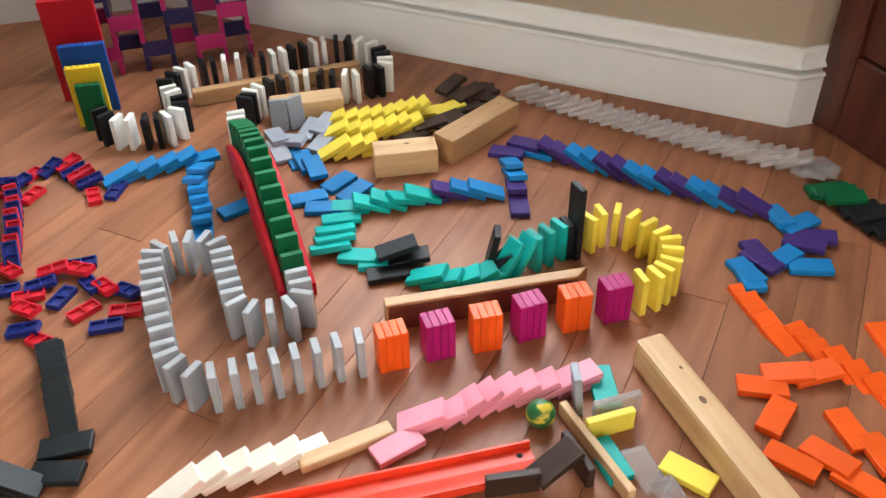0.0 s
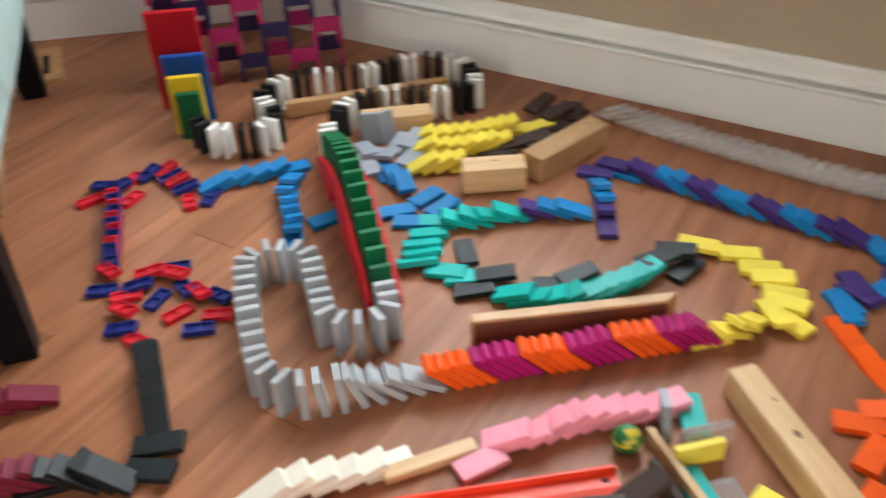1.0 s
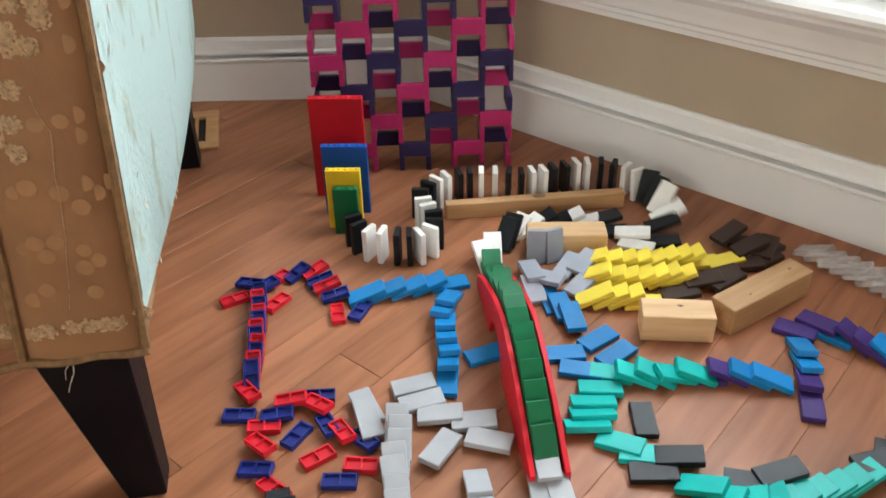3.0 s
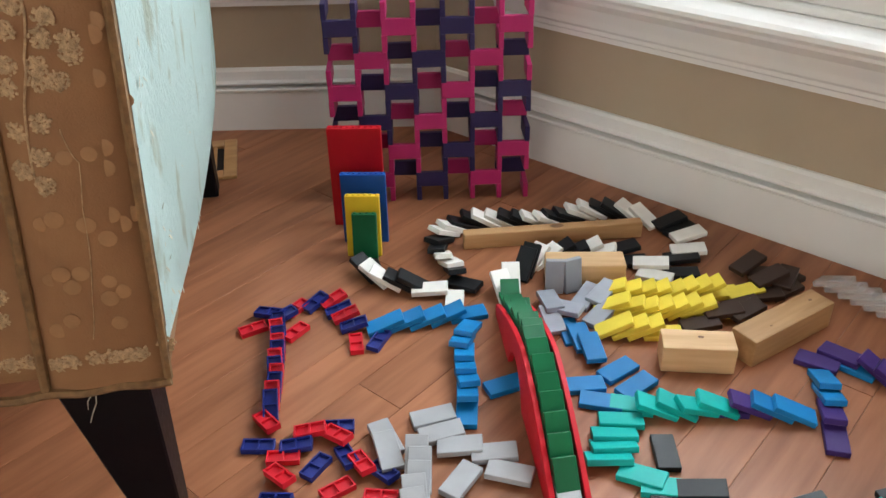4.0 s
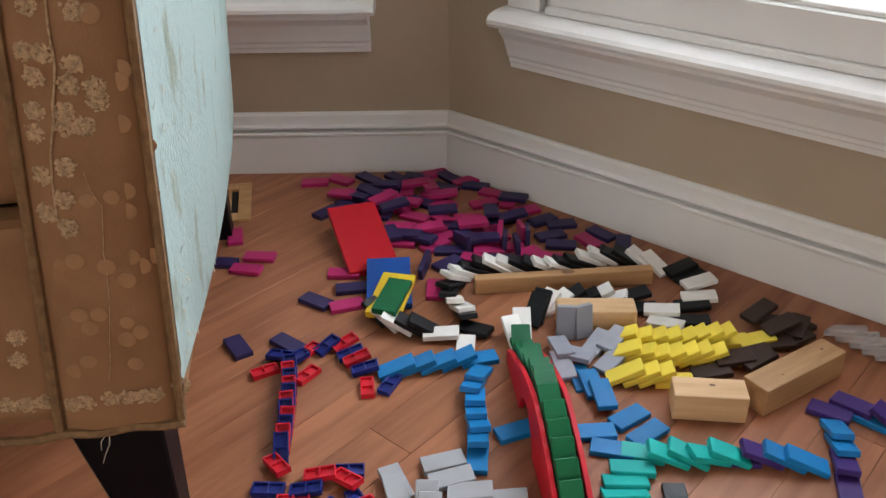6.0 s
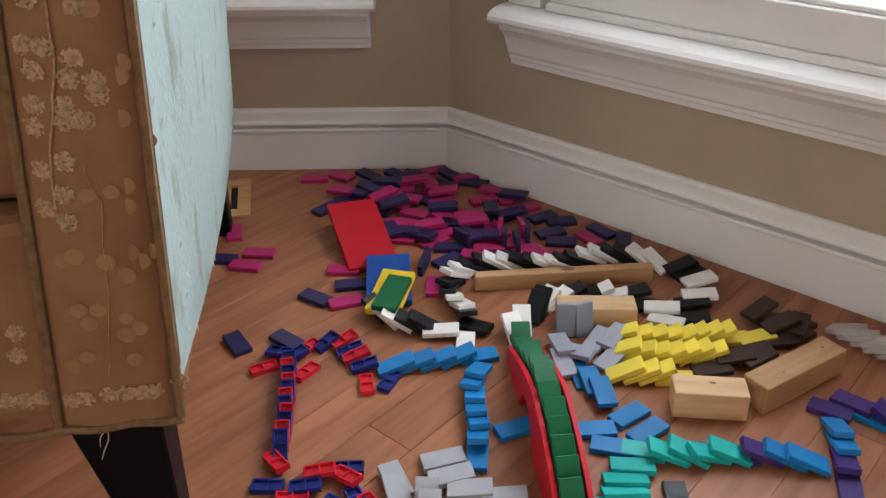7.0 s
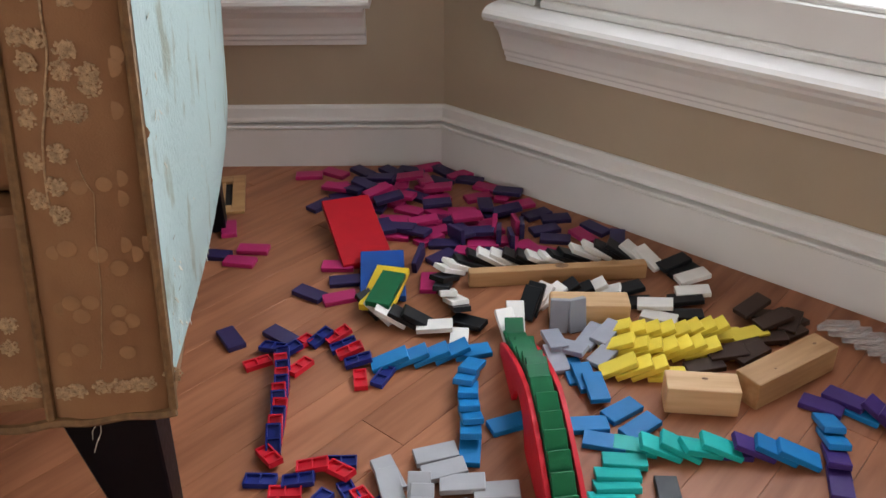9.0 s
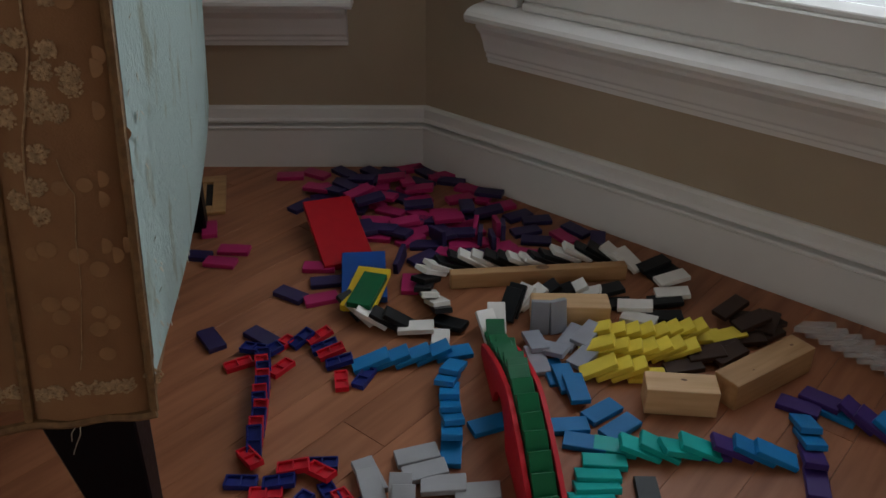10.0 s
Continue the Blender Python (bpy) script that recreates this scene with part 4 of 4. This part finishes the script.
VIOLET_ON_EDGE = [(-0.123, -0.273, -142), (-0.162, -0.281, -136), (-0.162, -0.258, -144), (-0.207, -0.208, -112), (-0.301, -0.214, 26)]
REST = {"pink": [(*p, 0) for p in PINK_REST] + [(*p, 1) for p in PINK_ON_EDGE], "violet": [(*p, 0) for p in VIOLET_REST + VIOLET_REST_FAR] + [(*p, 1) for p in VIOLET_ON_EDGE]}
for c_, x, y, yaw in OUTLYING:
    REST[c_].append((x, y, yaw, 0))
CX = ((-0.250, 0.040), (-0.130, 0.085), (-0.045, -0.035), (-0.030, -0.150), (-0.060, -0.290), (-0.150, -0.330), (-0.275, -0.240), (-0.262, -0.120))


def inside(x, y):
    hit = False
    for (ax, ay), (bx, by) in zip(CX, CX[1:] + CX[:1]):
        if (ay > y) != (by > y) and x < (bx - ax) * (y - ay) / (by - ay) + ax:
            hit = not hit
    return hit


def buried_place():
    """A place on the floor under the heap."""
    while True:
        x, y = rnd.uniform(-0.27, -0.03), rnd.uniform(-0.33, 0.08)
        if inside(x, y):
            return x, y, rnd.uniform(-180, 180), 0


PIECES = []


def lattice_piece(color, m0, s, z):
    PIECES.append((color, m0, s, z))


def collapse():
    """The lattice goes down from its left end: each piece drops to the free resting place next along the wall."""
    order = sorted(PIECES, key=lambda p: p[2] + 0.15 * (1 - p[3] / 0.32))
    for color in ("pink", "violet"):
        mine = [p for p in order if p[0] == color]
        spots = REST[color][:len(mine)]
        buried = [buried_place() for _ in range(len(mine) - len(spots))]
        for x, y, yaw, edge in buried:
            drop_z(x, y, 0.013)
        spots = sorted(spots + buried, key=lambda p: (p[0] - WA.x) * WD.x + (p[1] - WA.y) * WD.y)
        for (_, m0, s, z), spot in zip(mine, spots):
            drop_piece(color, m0, s, z, spot, spot in buried)


def drop_piece(color, m0, s, z, spot, buried):
    ob = domino(color, m0, "in a tall lattice wall that collapses", "lattice wall dominoes")
    early = 4.36 + 0.85 * s + 0.05 * (1 - z / 0.32) + rnd.uniform(-0.03, 0.03)
    if s < 0.2 and z < 0.12:
        early += 0.12
    x, y, yaw, edge = spot
    zz = 0.0 if buried else drop_z(x, y, 0.011)
    if edge:
        m1 = pose(x, y, DW / 2, 0, 0, yaw) @ pose(0, 0, 0, 78, 0, 90) @ pose(0, 0, -DH / 2)
    else:
        m1 = flat(x, y, yaw, zz, rnd.choice((2, 5, 8)) if zz else 0)
    drop = max(0.02, m0.translation.z - m1.translation.z)
    T = math.sqrt(2 * drop / 9.81) + (0.14 if s < 0.8 else 0.06)
    q0, q1 = m0.to_quaternion(), m1.to_quaternion()
    if q0.dot(q1) < 0:
        q1.negate()
    rows = [(0, m0), (early, m0)]
    for k in (0.35, 0.6, 0.82):
        p = m0.translation.lerp(m1.translation, k ** 2.4)
        p.z = max(m0.translation.z - drop * k * k, 0.02)
        q = q0.slerp(q1, k) @ Euler((rnd.uniform(-0.3, 0.3), rnd.uniform(-0.3, 0.3), rnd.uniform(-0.3, 0.3))).to_quaternion()
        rows.append((early + T * k, Matrix.LocRotScale(p, q, None)))
    rows += [(early + T, m1), (10, m1)]
    MOVES.append((ob, rows))


LEVELS = 6
# colours of the front and back bars, from the top level down, repeating every four levels (v violet, p pink)
FRONT = ("vpvp", "pvp", "pvpv", "vpv")
BACK = ("pvp", "pvpv", "vpv", "vpvp")
HUE = {"v": "violet", "p": "pink"}
for lv in range(LEVELS + 1):
    z0 = lv * 0.0484
    rank = LEVELS - 1 - lv
    code = (rank if lv < LEVELS else 0) % 4
    for j in range(NPOST):
        seq = FRONT[code]
        first = 0 if len(seq) == 4 else 1
        n_ = min(len(seq) - 1, max(0, (j - first) // 2))
        p = WA + WD * (DT / 2 + WL * j / (NPOST - 1))
        # post: lies on its long edge, pointing through the wall
        m = pose(p.x, p.y, z0 + DW / 2, 0, 0, WANG + rnd.uniform(-1.5, 1.5)) @ pose(0, 0, 0, -90, 0, 0)
        lattice_piece(HUE[seq[n_]], m, j / (NPOST - 1), z0)
    if lv == LEVELS:
        break
    for seq, depth in ((FRONT[code], 0.0042), (BACK[code], DH - 0.0042)):
        first = 0 if len(seq) == 4 else 1
        for n_, ch in enumerate(seq):
            j = first + 2 * n_
            b = WA + WD * (DT / 2 + WL * (j + 0.5) / (NPOST - 1)) + WN * depth
            m = pose(b.x, b.y, z0 + DW + DW / 2 + 0.0002, 0, 0, WANG + rnd.uniform(-1.2, 1.2)) @ pose(0, 0, 0, 0, 90, 0) @ pose(0, 0, 0, 0, 0, 90) @ pose(0, 0, -DH / 2)
            lattice_piece(HUE[ch], m, (j + 0.5) / (NPOST - 1), z0 + DW)

collapse()

# ---- armchair ----
chair = tagged(empty("armchair", Matrix.Translation((-0.874, -0.396, 0)) @ pose(0, 0, 0, 0, 0, 50.3)), "armchair in gold-brown embroidered fabric with pale mint sides and black legs", "armchair")


def leg_bm(x, y, sx, sy):
    bm = bmesh.new()
    lo = [(x, y), (x + sx * 0.036, y), (x + sx * 0.036, y + sy * 0.036), (x, y + sy * 0.036)]
    hi = [(x, y), (x + sx * 0.062, y), (x + sx * 0.062, y + sy * 0.078), (x, y + sy * 0.078)]
    a = [bm.verts.new((px, py, 0)) for px, py in lo]
    b = [bm.verts.new((px, py, 0.188)) for px, py in hi]
    bm.faces.new(a[::-1]), bm.faces.new(b)
    for i in range(4):
        bm.faces.new((a[i], a[(i + 1) % 4], b[(i + 1) % 4], b[i]))
    bmesh.ops.bevel(bm, geom=list(bm.edges), offset=0.002, segments=1, affect="EDGES", profile=0.6)
    return bm


for lx, ly, sx, sy in ((0.0, -0.030, 1, 1), (0.0, 0.62, 1, -1), (0.70, -0.034, -1, 1), (0.70, 0.62, -1, -1)):
    part("leg", leg_bm(lx, ly, sx, sy), LEGBLACK, chair, "tapered black wooden leg")


def y_out(z):
    return -0.048 - 0.062 * (z - 0.187)


def y_in(z):
    return 0.050 - 0.105 * (z - 0.20)


ZS = [0.184, 0.187, 0.20, 0.24, 0.30, 0.36, 0.42, 0.48, 0.54, 0.60, 0.64, 0.655]
# pale side panel: slightly bulging, rolled under at the bottom
bm = bmesh.new()
cols = []
for i in range(13):
    x = 0.002 + 0.72 * i / 12
    bul = 0.020 * math.sin(math.pi * min(1, i / 12)) ** 0.5
    col = []
    for z in ZS:
        k = min(1.0, (z - 0.184) / 0.05)
        col.append(bm.verts.new((x, y_out(z) - 0.004 - bul * k * (1.0 if z < 0.6 else 0.5) + 0.016 * (1 - k) ** 2, z)))
    cols.append(col)
for a, b in zip(cols, cols[1:]):
    for k in range(len(ZS) - 1):
        bm.faces.new((a[k], b[k], b[k + 1], a[k + 1]))
bmesh.ops.solidify(bm, geom=list(bm.faces), thickness=0.014)
part("side_panel", bm, PALECLOTH, chair, "pale mint woven side panel", smooth=True)
# front of the arm
bm = bmesh.new()
prev = None
for z in ZS:
    yo, yi = y_out(z), y_in(z)
    puff = 0.006 * math.sin(math.pi * min(1, max(0, (z - 0.184) / 0.47)))
    ring = [bm.verts.new((x, y, z)) for x, y in ((0.10, yo), (0.0, yo + 0.001), (-0.004 - puff, yo + (yi - yo) * 0.25), (-0.006 - puff, (yo + yi) / 2), (-0.004 - puff, yo + (yi - yo) * 0.75), (0.0, yi), (0.10, yi))]
    if prev:
        for k in range(6):
            bm.faces.new((prev[k], prev[k + 1], ring[k + 1], ring[k]))
        bm.faces.new((prev[6], prev[0], ring[0], ring[6]))
    else:
        bm.faces.new(ring)
    prev = ring
bm.faces.new(prev[::-1])
part("arm_front", bm, BROWNCLOTH, chair, "gold-brown embroidered arm front", smooth=True)
part("arm", box_bm(0.095, 0.70, -0.022, 0.10, 0.190, 0.58, 0.02, 2), BROWNCLOTH, chair)
part("arm", box_bm(0.02, 0.70, 0.56, 0.67, 0.190, 0.60, 0.02, 2), BROWNCLOTH, chair)
part("front_rail", box_bm(0.012, 0.06, 0.020, 0.600, 0.186, 0.375, 0.012, 2), BROWNCLOTH, chair)
part("seat_base", box_bm(0.06, 0.70, 0.085, 0.56, 0.190, 0.36, 0.01), BROWNCLOTH, chair)
part("seat_cushion", box_bm(0.030, 0.60, 0.012, 0.565, 0.377, 0.53, 0.03, 3), BROWNCLOTH, chair, "thick gold-brown seat cushion", smooth=True)
part("chair_back", box_bm(0.60, 0.74, 0.0, 0.64, 0.36, 1.02, 0.04, 3), BROWNCLOTH, chair)
part("piping", tube_bm([(-0.002, y_out(z), z) for z in ZS[1:]], 0.0038), PIPING, chair)
part("piping", tube_bm([(-0.002, y_in(z), z) for z in ZS[1:]], 0.0042), PIPING, chair)
part("piping", tube_bm([(-0.004, y_out(0.187) - 0.002 + 0.008 * k, 0.185 - 0.0015 * math.sin(k * 0.9)) for k in range(0, 78)], 0.0042), PIPING, chair)
# embroidery: clusters of small raised loops, joined by stems
er = random.Random(3)


def front_x(y, z):
    """How far the puffed front of the arm stands out at y, z."""
    k = min(1.0, max(0.0, (y - y_out(z)) / (y_in(z) - y_out(z))))
    return -(0.006 + 0.006 * math.sin(math.pi * min(1, max(0, (z - 0.184) / 0.47)))) * min(1.0, 3.2 * k, 3.2 * (1 - k)) - 0.0004


def cluster_bm(bm, y, z, r, n, rail=None):
    """A flower of five looped petals; rail: the front of the chair rail in place of the arm's."""
    for i in range(n):
        a = 6.283 * (i % 5) / 5 + y * 90
        d = r * 0.55
        b, e = er.uniform(0, 6.283), r * 0.5 * math.sqrt(er.random())
        cy, cz = y + d * math.cos(a) + e * math.cos(b), z + d * math.sin(a) + e * math.sin(b)
        xs = rail if rail is not None else front_x(cy, cz)
        bmesh.ops.create_icosphere(bm, subdivisions=1, radius=er.uniform(0.0008, 0.0015), matrix=pose(xs, cy, cz) @ Matrix.Diagonal((0.5, 1, 1, 1)))


FLOWERS = [(-0.007, 0.543), (-0.035, 0.538), (0.002, 0.512), (-0.011, 0.511), (-0.001, 0.495), (-0.028, 0.503), (-0.023, 0.489), (-0.039, 0.486), (-0.039, 0.476), (0.004, 0.471), (0.008, 0.455), (-0.016, 0.47), (-0.015, 0.46), (-0.027, 0.459), (0.011, 0.423), (-0.008, 0.43), (0.015, 0.393), (-0.002, 0.405), (0.001, 0.382), (0.035, 0.215), (0.023, 0.219), (0.003, 0.221), (-0.011, 0.221), (-0.022, 0.219), (-0.031, 0.218), (-0.053, 0.221)]
FRONT_FLOWERS = [(0.091, 0.211), (0.076, 0.209), (0.072, 0.255), (0.068, 0.277), (0.062, 0.21)]
for y, z in FLOWERS:
    bm = bmesh.new()
    cluster_bm(bm, y, z, 0.0076, 105)
    tagged(part("embroidery", bm, THREAD, chair, "raised gold thread flower"), kind="stuff")
for y, z in FRONT_FLOWERS:
    bm = bmesh.new()
    cluster_bm(bm, y, z, 0.0080, 105, 0.0115)
    tagged(part("embroidery", bm, THREAD, chair, "raised gold thread flower"), kind="stuff")
STEM = [(-0.023, 0.560), (-0.017, 0.507), (-0.008, 0.468), (0.002, 0.427), (0.008, 0.378)]
STEM_FAINT = [(-0.019, 0.425), (-0.025, 0.398), (-0.019, 0.347), (-0.008, 0.280), (0.003, 0.231)]
for stem, r in ((STEM, 0.0009), (STEM_FAINT, 0.0004)):
    line = [(a[0] + (b[0] - a[0]) * k / 5 + 0.001 * math.sin(7 * (a[1] * 40 + k)), a[1] + (b[1] - a[1]) * k / 5) for a, b in zip(stem, stem[1:]) for k in range(5)]
    part("embroidery", tube_bm([(front_x(y, z), y, z) for y, z in line], r, 5), THREAD, chair, "thin stitched stem")
bm = bmesh.new()
for k in range(300):
    i = er.randrange(0, 9)
    x, z = 0.03 + 0.072 * i + er.gauss(0, 0.010), er.uniform(0.20, 0.60)
    bul = 0.020 * math.sin(math.pi * min(1, max(0, (x - 0.002) / 0.72))) ** 0.5
    kk = min(1.0, (z - 0.184) / 0.05)
    y = y_out(z) - 0.0028 - bul * kk + 0.016 * (1 - kk) ** 2
    bmesh.ops.create_icosphere(bm, subdivisions=1, radius=er.uniform(0.0014, 0.0026), matrix=pose(x, y, z, er.uniform(-30, 30), 0, 0) @ Matrix.Diagonal((1.0, 0.10, er.uniform(1.0, 2.2), 1)))
tagged(part("thread_relief", bm, STRAND, chair, "rows of raised cream threads"), kind="stuff")
SPOTS = [(-0.017, 0.403), (-0.034, 0.404), (-0.044, 0.406), (-0.042, 0.39), (-0.059, 0.4), (0.012, 0.35), (0.002, 0.354), (-0.019, 0.347), (-0.037, 0.352), (-0.043, 0.342), (-0.052, 0.348), (-0.031, 0.333), (0.019, 0.3), (0.009, 0.306), (-0.005, 0.305), (0.004, 0.293), (-0.024, 0.295), (-0.021, 0.279), (-0.031, 0.283), (-0.023, 0.254), (0.025, 0.251), (0.012, 0.261), (-0.045, 0.535), (-0.057, 0.495), (-0.05, 0.457), (-0.054, 0.487), (-0.064, 0.437)]
for y, z in SPOTS:
    bm = bmesh.new()
    bmesh.ops.create_icosphere(bm, subdivisions=2, radius=er.uniform(0.0058, 0.0074), matrix=pose(front_x(y, z) + 0.0001, y, z) @ Matrix.Diagonal((0.06, 1, 1, 1)))
    part("woven_spot", bm, SPOT, chair, "shiny woven dot")
part("thread", tube_bm([(-0.004, 0.012, 0.186), (-0.006, 0.014, 0.172), (-0.005, 0.020, 0.160), (-0.004, 0.024, 0.150)], 0.0005, 4), STRAND, chair, "loose hanging thread")
part("thread", tube_bm([(-0.004, 0.012, 0.186), (-0.007, 0.020, 0.176), (-0.006, 0.022, 0.166)], 0.0004, 4), STRAND, chair, "loose hanging thread")

# ---- wooden floor vent ----
vent = tagged(empty("floor_vent", Matrix.Translation((-0.365, 0.121, 0)) @ pose(0, 0, 0, 0, 0, 51.5)), "small oak wooden floor vent with dark slots", "vent")
# Flat dark sheet painted as the shade below the slats.
part("backing", box_bm(0.004, 0.141, 0.004, 0.100, 0.0004, 0.0012), HOLLOWSHADE, vent)
part("frame", box_bm(0, 0.145, 0, 0.022, 0, 0.006, 0.001), VENTWOOD, vent)
part("frame", box_bm(0, 0.145, 0.084, 0.106, 0, 0.006, 0.001), VENTWOOD, vent)
part("frame", box_bm(0, 0.026, 0.0221, 0.0839, 0, 0.006, 0.001), VENTWOOD, vent)
part("frame", box_bm(0.119, 0.145, 0.0221, 0.0839, 0, 0.006, 0.001), VENTWOOD, vent)
for k in range(3):
    part("slat", box_bm(0.0262, 0.1188, 0.034 + 0.017 * k, 0.040 + 0.017 * k, 0.001, 0.005), VENTWOOD, vent)

# ---- floor boards, laid towards the window wall ----
floor = tagged(empty("floor"), "polished reddish-brown hardwood floor of narrow boards", "floor", kind="structure")
bm = box_bm(-3.4, 0.6, -3.2, 1.9, -0.03, -0.006)
part("underlay", bm, GAP, floor)
BW_ = 0.0662
prnd = random.Random(21)
PLANKS = {}
row = 0
y = -0.332 - BW_ * 43
far_rows = []
while y < 1.0:
    x = 0.30
    x -= prnd.uniform(0.0, 0.7)
    x_hi = 0.30
    near = -1.50 < y < 0.50
    first = True
    while x_hi > -3.3:
        ln = prnd.choice((0.62, 0.74, 0.86, 0.98)) if not first else 0.30 - x + 0.12
        first = False
        lo = max(x_hi - ln, -3.32)
        if near and x_hi > -1.6 and lo > -3.3:
            key = round(ln, 3)
            if key not in PLANKS:
                b2 = box_bm(0, ln - 0.0005, 0.0002, BW_ - 0.0002, -0.006, 0.0, 0.0004)
                bmesh.ops.recalc_face_normals(b2, faces=b2.faces)
                me = bpy.data.meshes.new("floor_board")
                b2.to_mesh(me)
                b2.free()
                me.materials.append(FLOOR)
                PLANKS[key] = me
            ob = new("floor_board", PLANKS[key])
            ob.location = (lo, y, 0)
            ob.parent = floor
        else:
            far_rows.append((lo, x_hi, y))
        x_hi = lo
    y += BW_
bm = bmesh.new()
for lo, hi, yy in far_rows:
    box_bm(lo, hi - 0.0008, yy + 0.0004, yy + BW_ - 0.0004, -0.006, 0.0, bm=bm)
tagged(part("far_boards", bm, FLOOR, floor), kind="stuff")
# ground outside keeps the room closed below
bm = box_bm(-3.4, 0.6, 1.0, 1.9, -0.006, 0.0)
part("bay_boards", bm, FLOOR, floor)


def motions():
    for ob, rows in MOVES:
        clean = []
        for t, m in rows:
            t = max(0.0, min(10.0, t))
            if clean and frame(t) <= frame(clean[-1][0]):
                if frame(t) == frame(clean[-1][0]) and t > 0:
                    clean[-1] = (clean[-1][0], m)
                elif t <= 0:
                    clean[-1] = (0.0, m)
                continue
            clean.append((t, m))
        walk(ob, clean)


motions()
